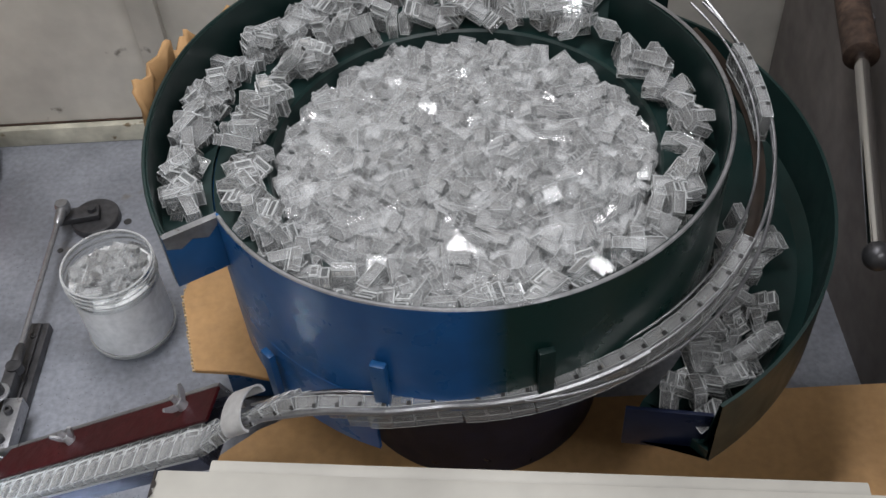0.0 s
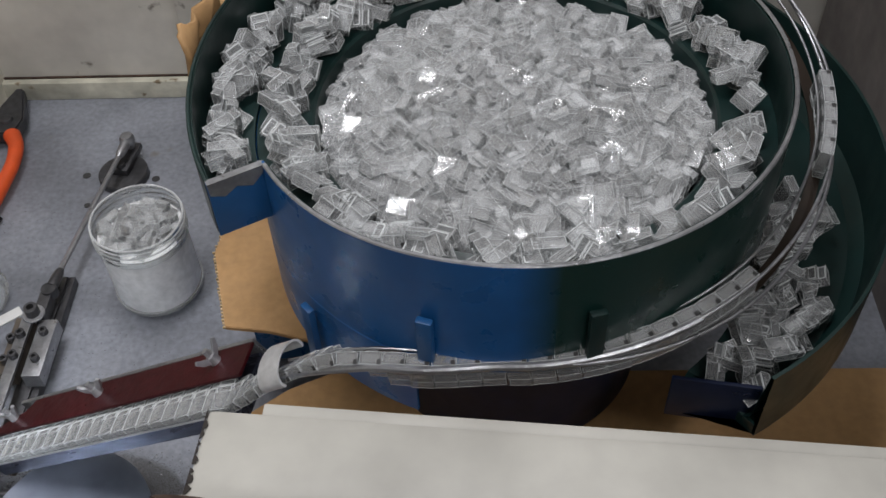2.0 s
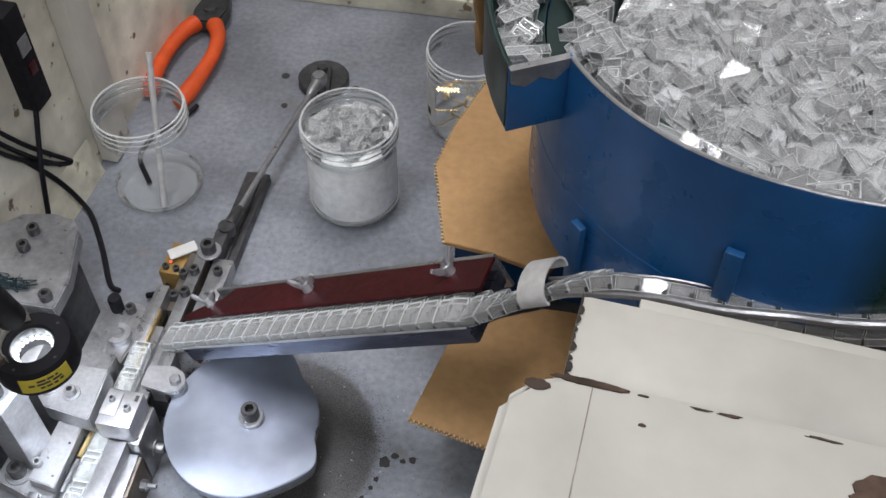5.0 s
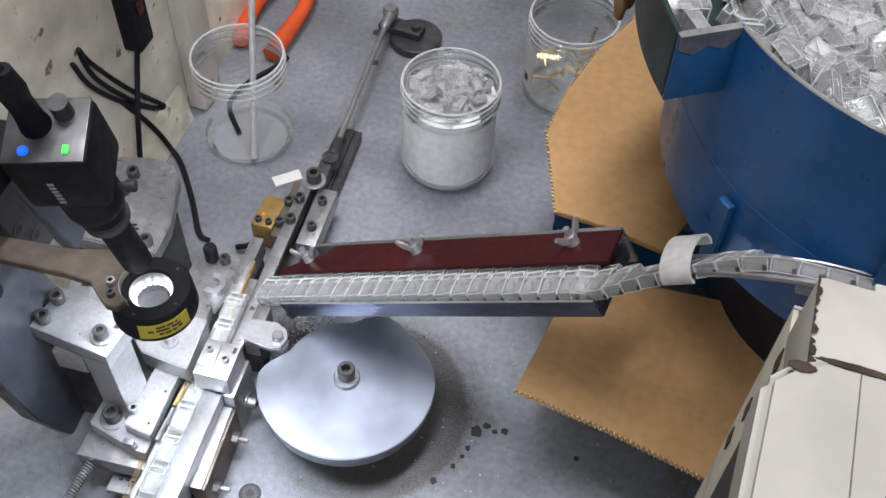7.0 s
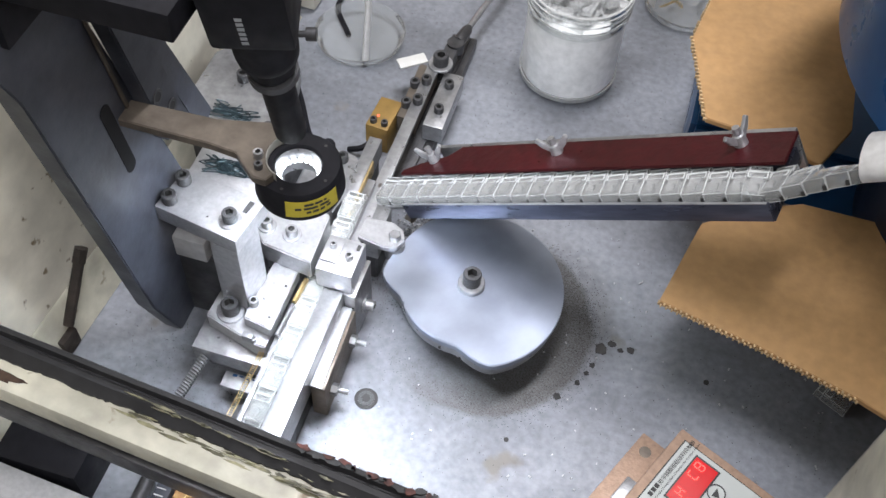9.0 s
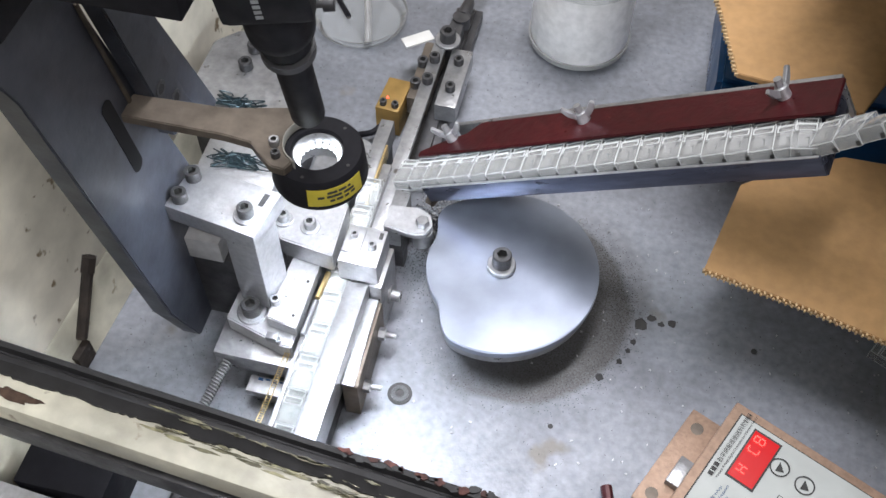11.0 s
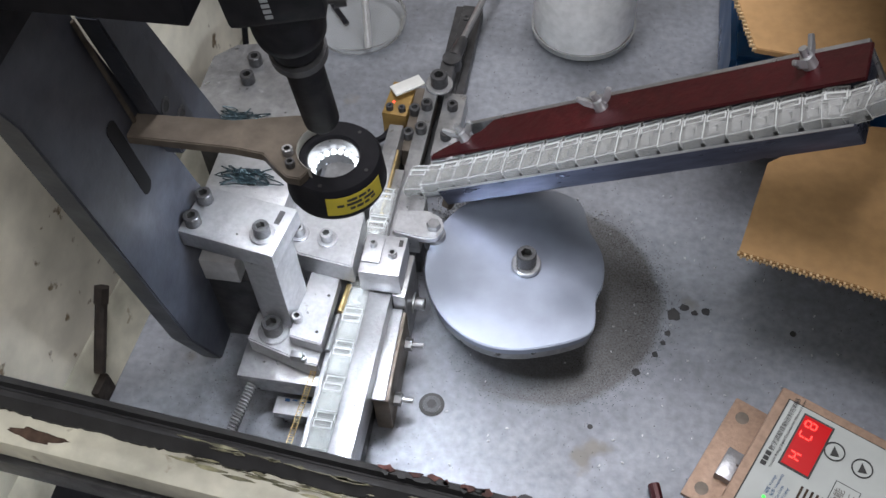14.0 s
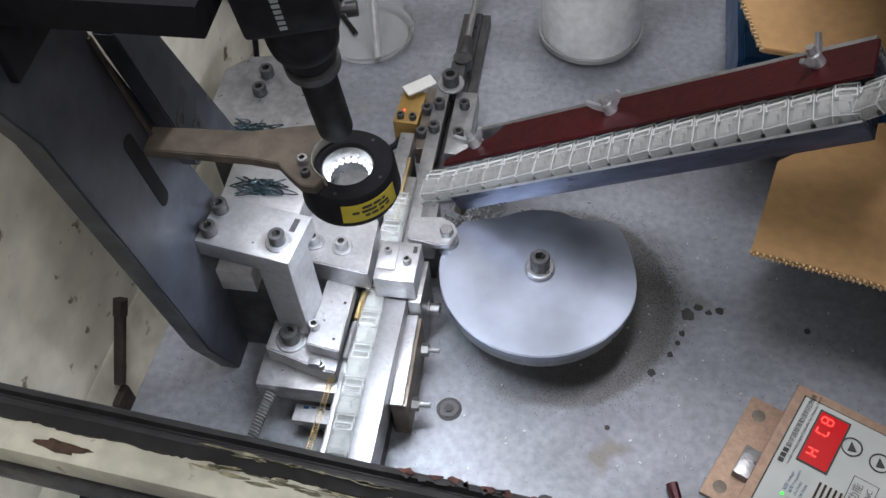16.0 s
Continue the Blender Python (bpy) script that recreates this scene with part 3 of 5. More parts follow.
# paler beam paint here paints in the ring light falling on this side
part("lightened_side_panel", block(0.001, 0.003, -0.30, 0.0108, 0.12, 0.3595, 0.0005), BEAMPAINT, cover, m=TURN)
part("front_panel", block(0.0012, 0.62, 0.0110, 0.0125, 0.12, 0.3595, 0.0005), CREAM, cover, m=TURN)
# black sheet laid on the side panel paints the shaded opening
part("cable_slot", prism([(-0.040, 0.235), (-0.012, 0.265), (-0.010, 0.315), (-0.022, 0.322), (-0.048, 0.300), (-0.052, 0.235)], 0.0, 0.0006, 0.0), INK_AND_SHADE, cover, "dark opening in the side panel", m=TURN @ Matrix(((0, 0, 1, 0.0004), (1, 0, 0, 0), (0, 1, 0, 0), (0, 0, 0, 1))))
for y0, z0 in ((0.000, 0.306), (-0.006, 0.345), (0.003, 0.28)):
    part("rust_chip", prism([(y0, z0), (y0 + 0.004, z0 + 0.003), (y0 + 0.003, z0 + 0.012), (y0 - 0.001, z0 + 0.008)], 0.0, 0.0005, 0.0), RUST, cover, "chipped brown rust spot", m=TURN @ Matrix(((0, 0, 1, 0.0004), (1, 0, 0, 0), (0, 1, 0, 0), (0, 0, 0, 1))))
part("panel_joint", block(0.0085, 0.0088, -0.30, -0.0430, 0.4098, 0.4102, 0), BROWNSTEEL, cover, "thin brown joint between panels", m=TURN)
rng = random.Random(30)
for k in range(11):
    w, l = rng.uniform(0.0006, 0.0022), rng.uniform(0.0022, 0.0050)
    part("edge_rust", prism([(0.0, 0.0), (w * rng.uniform(0.3, 0.9), 0.15 * l), (w, 0.5 * l), (w * rng.uniform(0.2, 0.8), 0.8 * l), (0.0, l)], 0.0, 0.0004), DARKRUST, cover, "dark rust along the panel edge", m=TURN @ pose(0.0002, -0.0395 + 0.0034 * k + rng.uniform(0, 0.001), 0.3911))
# dark strip: rust in the seam and the painted shadow of the step
part("seam", block(0.0, 0.62, -0.0402, -0.0392, 0.3905, 0.3922, 0.0002), RUST, cover, "rusty seam with the step's shadow painted in", m=TURN)

# ---- jars ----
def jar(name, label, x, y, r, h, mat=None):
    j = thing(name, label, "jar", pose(x, y, 0))
    w = 0.0012
    neck = r * 0.99
    prof = [(0.0001, 0.001), (r - 0.006, 0.001), (r - 0.001, 0.005), (r, 0.010), (r, h - 0.020), (neck, h - 0.017), (neck, h - 0.013), (neck + 0.0012, h - 0.0118), (neck, h - 0.010), (neck, h - 0.007), (neck + 0.0012, h - 0.0058), (neck, h - 0.004), (neck, h), (neck - w, h), (neck - w, h - 0.017), (r - w, h - 0.02), (r - w, 0.010), (r - 0.006, 0.0032), (0.0001, 0.0032)]
    part("wall", lathe([q for q in prof if q[1] < h - 0.0205 or q[0] < r - w * 1.5 and q[1] < h - 0.0195], 64), mat or JARPET, j)
    part("neck", lathe([(r, h - 0.0204)] + [q for q in prof if q[1] > h - 0.0195] + [(r - w, h - 0.0204), (r, h - 0.0204)], 64), JARPET, j, "clear threaded neck")
    part("thread", lathe([(neck + 0.0002, h - 0.0088), (neck + 0.0013, h - 0.0082), (neck + 0.0002, h - 0.0076), (neck + 0.0002, h - 0.0088)], 64), JARRIM, j)
    for low in (0.0140, 0.0032):
        part("thread", lathe([(neck + 0.0002, h - low - 0.0006), (neck + 0.0012, h - low), (neck + 0.0002, h - low + 0.0006), (neck + 0.0002, h - low - 0.0006)], 64), JARRIM, j)
    part("rim", lathe([(neck - w, h + 0.0001), (neck + 0.0004, h + 0.0001), (neck + 0.0004, h + 0.0009), (neck - w, h + 0.0009), (neck - w, h + 0.0001)], 64), JARRIM, j, "bright rim of the jar")
    return j


white_jar = jar("plastic_jar", "clear plastic jar heaped with clear plugs, standing on the bed", 0.0545, 0.318, 0.038, 0.088, MILKY)
clear_jar = jar("plastic_jar", "empty clear plastic jar with a steel rod leaning in it", -0.1105, 0.301, 0.036, 0.090)
gold_jar = jar("plastic_jar", "clear plastic jar holding gold contact strips, with a white label", 0.1330, 0.428, 0.037, 0.082)

# ---- microscope camera, ring light and column ----
microscope = thing("inspection_camera", "black video microscope camera with blue and green lamps", "camera", look((-0.0375, 0.0175, 0.2060), (-0.0325, -0.0165, 0.3360)) @ pose(0, 0, 0, 0, 180, 0))
part("barrel", lathe([(0.0001, 0.007), (0.0066, 0.007), (0.0074, 0.009), (0.0074, 0.063), (0.0100, 0.065), (0.0104, 0.072), (0.0128, 0.075), (0.0132, 0.079), (0.0132, 0.0975), (0.0001, 0.0975)], 32), BLACKPLASTIC, microscope)
MB = pose(0, 0, 0, 0, 0, 97)
camera_body = part("body", block(-0.0150, 0.0150, -0.0165, 0.0165, 0.0978, 0.1340, 0.0035), BLACKPLASTIC, microscope, m=MB)
rear_panel = part("rear_panel", block(-0.0140, 0.0140, -0.0155, 0.0155, 0.1341, 0.1352, 0.0004), DARKSTEEL, microscope, "grey rear panel", m=MB)
part("status_lamp", lathe([(0.0001, 0), (0.0022, 0), (0.0016, 0.0012), (0.0001, 0.0014)], 14), BLUEGLOW, rear_panel, "blue status lamp", m=pose(-0.0090, 0.0075, 0.1353))
part("status_lamp", block(-0.0018, 0.0018, -0.0012, 0.0012, 0, 0.0008, 0.0002), GREENGLOW, rear_panel, "green status lamp", m=pose(-0.0090, -0.0085, 0.1353))
part("plug", tube([(0.0020, 0.0040, 0.1353), (0.0020, 0.0040, 0.1600), (0.0040, 0.0040, 0.1700)], [0.0062, 0.0058, 0.0036], 14), BLACKPLASTIC, microscope, "black cable plug", m=MB)
part("cable", tube(curve_points([(0.0035, 0.0040, 0.165), (0.0060, 0.0200, 0.200), (0.0060, 0.0600, 0.215), (0.0000, 0.1100, 0.205)], 8), 0.0032, 10), BLACKPLASTIC, microscope, m=MB)
part("thumb_screw", lathe([(0.0001, 0), (0.0040, 0), (0.0040, 0.008), (0.0001, 0.008)], 16), DARKSTEEL, microscope, m=MB @ pose(0.0070, -0.0060, 0.1353))
for k in range(6):
    part("side_lettering", block(-0.0152, -0.0151, 0.0008, 0.0034, 0.1030 + 0.0030 * k, 0.1050 + 0.0030 * k, 0), ALU, camera_body, "worn white lettering as plain bars")
part("side_knob", lathe([(0.0001, 0), (0.0022, 0), (0.0022, 0.006), (0.0045, 0.0062), (0.0045, 0.0125), (0.0040, 0.0130), (0.0001, 0.0130)], 18), DARKSTEEL, microscope, "small knurled side knob", m=MB @ pose(0, -0.0132, 0.088, 90, 0, 0) @ Matrix.Scale(0.62, 4))
part("clamp_ring", lathe([(0.0075, 0.0), (0.0108, 0.0), (0.0108, 0.004), (0.0075, 0.004), (0.0075, 0.0)], 28), DARKSTEEL, microscope, m=pose(0, 0, 0.0585))
mount = thing("camera_mount", "black steel arm carrying the inspection camera", "mount")
part("arm", block(-0.140, -0.050, -0.0410, -0.006, 0.312, 0.325, 0.001), BLACKPLASTIC, mount)
part("label_plate", block(-0.1100, -0.0700, -0.0390, -0.0120, 0.3252, 0.3262, 0.0003), CREAM, mount, "cream plate on top of the arm")
part("riser", block(-0.139, -0.124, -0.040, 0.004, 0.285, 0.3118, 0.001), BLACKPLASTIC, mount)

ring_light = thing("ring_light", "black LED ring light with yellow label over the press", "ring light", pose(RING.x, RING.y, RING.z))
part("housing", lathe([(0.0115, 0.0), (0.0122, 0.001), (0.0200, 0.001), (0.0212, -0.0006), (0.0222, -0.014), (0.0212, -0.0165), (0.0115, -0.0165), (0.0115, 0.0)], 64), BLACKPLASTIC, ring_light)
reflector = part("reflector", lathe([(0.0114, -0.001), (0.0114, -0.0160), (0.0109, -0.0160), (0.0110, -0.001), (0.0114, -0.001)], 48), STEEL, ring_light, "bright reflector inside the ring")
LAMP = mesh_of("led_lamp", lathe([(0.0001, -0.0013)] + [(0.0013 * math.cos(radians(t)), 0.0013 * math.sin(radians(t))) for t in range(-70, 71, 20)] + [(0.0001, 0.0013)], 10), LED)
for k in range(20):
    part("led_lamp", LAMP, LED, reflector, "glowing white LED", m=pose(0.0097 * math.cos(k * math.pi / 10), 0.0097 * math.sin(k * math.pi / 10), -0.0075))
part("led_board", lathe([(0.0136, -0.0167), (0.0204, -0.0167), (0.0204, -0.0169), (0.0136, -0.0169), (0.0136, -0.0167)], 48), RINGGLOW, ring_light, "bright white LED board")


def band(z0, z1, a0, a1, out):
    """A strip on the ring's sloping outside."""
    r0, r1 = (0.0212 - (z + 0.0006) * 0.0746 + out for z in (z0, z1))
    return lathe([(r0, z0), (r1, z1), (r1 - 0.0002, z1), (r0 - 0.0002, z0), (r0, z0)], 20, arc=(a0, a1))


sticker = part("label_plate", band(-0.0022, -0.0125, -86, -14, 0.0003), YELLOW, ring_light, "yellow sticker")
for k, (a0, a1, z) in enumerate(((-62, -50, -0.0040), (-48, -38, -0.0040), (-36, -32, -0.0040), (-74, -66, -0.0064), (-63, -45, -0.0064), (-42, -28, -0.0064), (-60, -54, -0.0090), (-52, -44, -0.0090), (-42, -36, -0.0090), (-33, -27, -0.0085))):
    part("print_bar", band(z, z - 0.0013, a0, a1, 0.0005), INK_AND_SHADE, sticker, "faded dark print as plain bars")
for a in (60, -20, -95):
    part("screw_hole", lathe([(0.0001, 0), (0.0008, 0), (0.0008, 0.0002), (0.0001, 0.0002)], 10), INK_AND_SHADE, ring_light, m=pose(0.0172 * math.cos(radians(a)), 0.0172 * math.sin(radians(a)), 0.0010))

arm = thing("light_arm", "brown tarnished steel arm holding the ring light", "arm")
fork = [(RING.x + 0.0150 * math.cos(radians(a)), RING.y + 0.0150 * math.sin(radians(a))) for a in range(112, 250, 6)]
part("bar", prism([(-0.133, 0.012), (-0.131, 0.026), (-0.0826, 0.0280), (-0.0560, 0.0345), (-0.0460, 0.0352)] + fork + [(-0.0455, -0.0010), (-0.0520, -0.0005), (-0.0590, 0.0050), (-0.0650, 0.0105), (-0.0788, 0.0120)], 0.1884, 0.1935, 0.0005), BROWNSTEEL, arm)
part("fork_edge", lathe([(0.0146, 0.0015), (0.0149, 0.0015), (0.0149, 0.0066), (0.0146, 0.0066), (0.0146, 0.0015)], 30, arc=(113, 248)), CREAM, arm, "bare bright edge of the fork", m=pose(RING.x, RING.y, RING.z))
cap_screw(arm, -0.0540, 0.0120, 0.1936, 0.0048, False)
cap_screw(arm, -0.0512, 0.0055, 0.1936, 0.0042, False, True)

column = thing("column", "black painted steel column plate with slots", "column")
COLM = Matrix(((0, 0, 1, -0.1335), (1, 0, 0, 0.0), (0, 1, 0, 0.0), (0, 0, 0, 1)))
part("plate", prism([(0.010, 0.001), (0.075, 0.001), (0.056, 0.10), (0.014, 0.250), (-0.010, 0.36), (-0.080, 0.36), (-0.0415, 0.255), (-0.0278, 0.173), (-0.0078, 0.052)], -0.006, 0.006, 0.0008), BLACKPAINT, column, m=COLM)
lean = math.atan2(0.0111 - 0.0042, 0.2058 - 0.1607)
slot_line = [(0.0042 * math.cos(t), 0.0042 * math.sin(t) + (0.0228 if t < math.pi else -0.0228)) for t in [math.pi * k / 8 for k in range(9)] + [math.pi * (1.0001 + k / 8) for k in range(9)]]
SLOTM = COLM @ pose(0.00765, 0.18325, 0, 0, 0, math.degrees(lean))
# no hole is cut: a near-black sheet paints the unlit slot
part("slot", prism(slot_line, 0.0061, 0.0064), VOID, column, "dark sheet standing for the through slot", m=SLOTM)
part("edge_strip", prism([(0.0078, 0.262), (0.0103, 0.262), (0.0232, 0.188), (0.0205, 0.188)], 0.0062, 0.0072, 0.0003), BROWNSTEEL, column, "worn brown edge of the plate", m=COLM)
part("side_rib", prism([(0.0112, 0.262), (0.030, 0.262), (0.056, 0.158), (0.034, 0.158)], 0.0063, 0.016, 0.0008), BLACKPAINT, column, m=COLM)
part("strut", prism([(0.030, 0.262), (0.042, 0.262), (0.096, 0.118), (0.080, 0.112)], -0.004, 0.006, 0.0008), BLACKPAINT, column, "black diagonal strut", m=COLM)

for y, z in ((0.033, 0.192), (0.043, 0.176)):
    part("bolt_hole", lathe([(0.0028, 0), (0.0044, 0), (0.0044, 0.0006), (0.0028, 0.0006), (0.0028, 0)], 18), DARKSTEEL, column, "dark rim of a bolt hole", m=COLM @ pose(y, z, 0.0161))
    part("hole", lathe([(0.0001, 0), (0.0028, 0), (0.0028, 0.0003), (0.0001, 0.0003)], 18), INK_AND_SHADE, column, m=COLM @ pose(y, z, 0.0161))

# ---- front beam ----
beam = thing("front_beam", "chipped cream steel frame beam with black rubber gasket", "frame beam", pose(-0.095, -0.0855, 0.0130, 0, 0, -5.1))
beam_body = part("beam", block(-0.30, 0.25, -0.0245, 0.0, 0.082, 0.100, 0.004), BEAMPAINT, beam)
rng = random.Random(14)
bm = bmesh.new()
prev = None
for i in range(261):
    x = -0.30 + 0.55 * i / 260
    e = -0.0098 + rng.uniform(-0.0005, 0.0005) + 0.0006 * math.sin(i * 0.31)
    f = 0.0004 * math.sin(i * 0.17) + rng.uniform(-0.00012, 0.00012)
    ring = [bm.verts.new((x, y, z)) for y, z in ((e, 0.0985), (e, 0.1018), (-0.0066, 0.1045 + f), (-0.0052, 0.1062 + f), (-0.0022, 0.1060 + f), (-0.0012, 0.1044), (-0.0004, 0.1044), (0.0004, 0.1082 + f), (0.0026, 0.1086 + f), (0.0036, 0.1070), (0.0036, 0.0930))]
    if prev:
        for k in range(10):
            bm.faces.new((prev[k], prev[k + 1], ring[k + 1], ring[k]))
    prev = ring
gasket = part("gasket", bm, GASKET, beam, "black rubber edge seal with ridges", smooth=0.6)
part("lower_flange", block(-0.30, 0.25, -0.0265, -0.0225, 0.066, 0.0815, 0.001), DARKSTEEL, beam, "dark lower flange")

# ---- rail ----
rail = thing("assembly_rail", "straight milled steel rail channel filled with clear plugs", "rail")
part("right_wall", block(-0.0405, -0.028, -0.70, 0.041, 0.022, 0.046, 0.0006), ALU, rail)
part("left_wall", block(-0.056, -0.0535, -0.70, 0.02, 0.030, 0.044, 0.0004), ALU, rail)
part("bed", block(-0.0533, -0.0407, -0.70, 0.138, 0.022, 0.037, 0.0004), STEEL, rail)
part("foot", block(-0.050, -0.030, -0.06, 0.05, 0.0, 0.0218, 0.0006), DARKSTEEL, rail)


# ---- controller ----
CTRL = pose(0.184, 0.016, 0, 0, 0, -25)
controller = thing("feeder_controller", "copper-coloured digital controller box with red display", "controller", CTRL)
part("case", block(0.0, 0.10, -0.125, 0.0, 0.001, 0.045, 0.0015), COPPERPAINT, controller)
front_foil = part("front_foil", block(0.006, 0.09, -0.12, -0.006, 0.0452, 0.0457, 0.0), PANEL, controller)
part("display_bezel", block(0.0150, 0.0310, -0.0412, -0.0088, 0.04575, 0.0460, 0.0), INK_AND_SHADE, controller)
display = part("display", block(0.016, 0.030, -0.040, -0.010, 0.0458, 0.0463, 0.0), REDSCREEN, controller)

# ---- cardboard ----
card1 = thing("cardboard_sheet", "torn brown corrugated cardboard sheet under the bowl", "cardboard")
part("sheet", prism([(0.153, 0.067), (0.168, 0.130), (0.197, 0.152), (0.225, 0.165), (0.66, 0.165), (0.66, 0.0), (0.36, 0.0), (0.267, 0.038), (0.21, 0.0545)], 0.083, 0.087, 0.0005), CARD, card1)
card2 = thing("cardboard_sheet", "brown corrugated cardboard flap beside the bowl", "cardboard")
part("sheet", prism([(0.1365, 0.250), (0.1545, 0.181), (0.186, 0.177), (0.224, 0.166), (0.24, 0.20), (0.24, 0.40), (0.183, 0.394), (0.158, 0.342), (0.143, 0.292)], 0.118, 0.122, 0.0005), CARD, card2)


# ---- press beside the rail ----
press = thing("press_station", "milled aluminium press blocks bolted beside the rail", "press")
part("main_block", block(-0.136, -0.088, 0.056, 0.100, 0.001, 0.088, 0.001), ALU, press)
part("screw_plate", prism([(-0.0905, 0.055), (-0.0905, 0.078), (-0.049, 0.078), (-0.0475, 0.040), (-0.079, 0.0445)], 0.054, 0.070, 0.0008), ALU, press)
part("screw_plate_base", prism([(-0.087, 0.056), (-0.087, 0.10), (-0.0570, 0.10), (-0.0570, 0.043), (-0.079, 0.0465)], 0.001, 0.0538, 0.0008), STEEL, press)
cap_screw(press, -0.0815, 0.0575, 0.0702, 0.0072)
cap_screw(press, -0.0650, 0.0560, 0.0702, 0.0072)
part("side_bar", block(-0.134, -0.1075, 0.026, 0.037, 0.062, 0.080, 0.0008), STRAPSTEEL, press, "dull cream-grey side bar")
part("side_bar_foot", block(-0.130, -0.098, 0.028, 0.055, 0.001, 0.0615, 0.001), DARKSTEEL, press, "dark steel block under the bar")
rng = random.Random(8)
for cx0, cy0, z0 in ((-0.1290, 0.1185, 0.0905), (-0.1150, 0.0790, 0.0885)):
    loops = [(cx0 + rng.gauss(0, 0.0075), cy0 + rng.gauss(0, 0.0035), z0 + rng.uniform(0, 0.0025)) for k in range(60)]
    part("wire_nest", tube(curve_points(loops, 4), 0.0004, 5), SHAVINGS, press, "curled blue-black shavings")

clamp_head = thing("clamp_head", "milled aluminium clamp head with socket screws", "clamp", pose(-0.0995, 0.0305, 0.0, 0, 0, -9.5))
part("head_block", block(-0.0265, 0.0265, -0.0155, 0.0155, 0.105, 0.117, 0.0009), ALU, clamp_head)
part("riser", block(0.0075, 0.026, -0.0153, 0.006, 0.048, 0.1048, 0.0009), ALU, clamp_head)
for x, y in ((-0.0215, 0.0065), (-0.0205, -0.0085)):
    cap_screw(clamp_head, x, y, 0.1172, 0.0085, False, True)
cap_screw(clamp_head, 0.0165, -0.0045, 0.1172, 0.0085, True, True)
part("slot", prism([(0.0185, 0.0035), (0.0215, 0.0035), (0.0215, 0.012), (0.0185, 0.012)], 0.1169, 0.1172), DARKSTEEL, clamp_head, "dark adjusting slot")

cutter = thing("contact_feeder", "bright steel contact feeding slide on grey slabs", "feeder slide")
part("lower_slab", block(-0.1045, -0.0565, -0.0145, 0.032, 0.018, 0.032, 0.0009), STEEL, cutter)
part("slab_leg", block(-0.098, -0.060, 0.004, 0.030, 0.0005, 0.0178, 0.0008), DARKSTEEL, cutter)
part("upper_slab", prism([(-0.1005, 0.002), (-0.0995, 0.020), (-0.0585, 0.020), (-0.0585, -0.0085), (-0.064, -0.0085)], 0.0322, 0.0445, 0.0008), ALU, cutter)
part("top_plate", prism([(-0.0755, 0.0020), (-0.0735, 0.0450), (-0.0570, 0.0430), (-0.0570, -0.0010)], 0.0447, 0.0540, 0.0007), ALU, cutter)
cap_screw(cutter, -0.0870, 0.0085, 0.0446, 0.0108, True, True)
cap_screw(cutter, -0.0730, 0.0125, 0.0541, 0.0060, False)
for x, y in ((-0.0600, 0.030), (-0.0610, 0.0065)):
    part("pin_hole", lathe([(0.0001, 0), (0.0009, 0), (0.0009, 0.0002), (0.0001, 0.0002)], 12), INK_AND_SHADE, cutter, m=pose(x, y, 0.0540))
part("clip_block", block(-0.0730, -0.0665, -0.0080, -0.0040, 0.0446, 0.0500, 0.0004), STEEL, cutter)
cap_screw(cutter, -0.0665, -0.0062, 0.0446, 0.0042, False)
part("guide_pin", tube([(-0.0545, 0.0000, 0.0465), (-0.0535, 0.0230, 0.0465)], 0.0016, 10), STEEL, cutter)
part("guide_pin", tube([(-0.0535, 0.0250, 0.0468), (-0.0525, 0.0430, 0.0468)], 0.0016, 10), BRASS, cutter, "brass guide pin")
part("lip_plate", block(-0.0840, -0.0585, -0.0255, -0.0150, 0.0095, 0.0150, 0.0006), ALU, cutter)
part("lip_leg", block(-0.0800, -0.0620, -0.0235, -0.0165, 0.0005, 0.0094, 0.0004), STEEL, cutter)
for k in range(5):
    part("blue_mark", block(-0.079 + 0.0042 * k, -0.0762 + 0.0042 * k, -0.0176 + 0.0007 * (k % 2), -0.0160, 0.0150, 0.0153, 0), BLUE, cutter, "blue marking ink")


def spring(p, q, r, turns, wire):
    p, q = Vector(p), Vector(q)
    d = (q - p).normalized()
    s = d.cross(Vector((0, 0, 1))).normalized()
    u = s.cross(d)
    n = turns * 10
    return tube([p + (q - p) * (i / n) + (s * math.cos(2 * math.pi * i / 10) + u * math.sin(2 * math.pi * i / 10)) * r for i in range(n + 1)], wire, 5)


part("spring", spring((-0.0970, -0.0150, 0.0240), (-0.1030, -0.0480, 0.0180), 0.0026, 18, 0.0007), STEEL, cutter, "bare steel coil spring")
end_block = thing("end_block", "grey steel end block with two recessed screws", "block", pose(-0.092, -0.053, 0, 0, 0, -6))
part("bar", block(-0.036, 0.034, -0.008, 0.006, 0.0005, 0.020, 0.0008), STEEL, end_block)
for x in (-0.026, 0.005):
    part("recess", lathe([(0.0001, 0.0), (0.0056, 0.0), (0.0056, 0.0003), (0.0001, 0.0003)], 20), INK_AND_SHADE, end_block, m=pose(x, -0.0005, 0.0200))
    part("screw", SCREW_MESH, STEEL, end_block, m=pose(x, -0.0005, 0.0185) @ Matrix.Scale(0.0085, 4) @ Matrix.Diagonal((1, 1, 0.4, 1)))

# gold carrier strip running down into the feeder
strip = thing("contact_strip", "thin gold ladder strip of stamped contacts", "contact strip")
line = curve_points([(-0.0600, -0.0060, 0.0440), (-0.0620, -0.0100, 0.0360), (-0.0680, -0.0300, 0.0200), (-0.0710, -0.0650, 0.0150), (-0.0720, -0.1500, 0.0150)], 10)
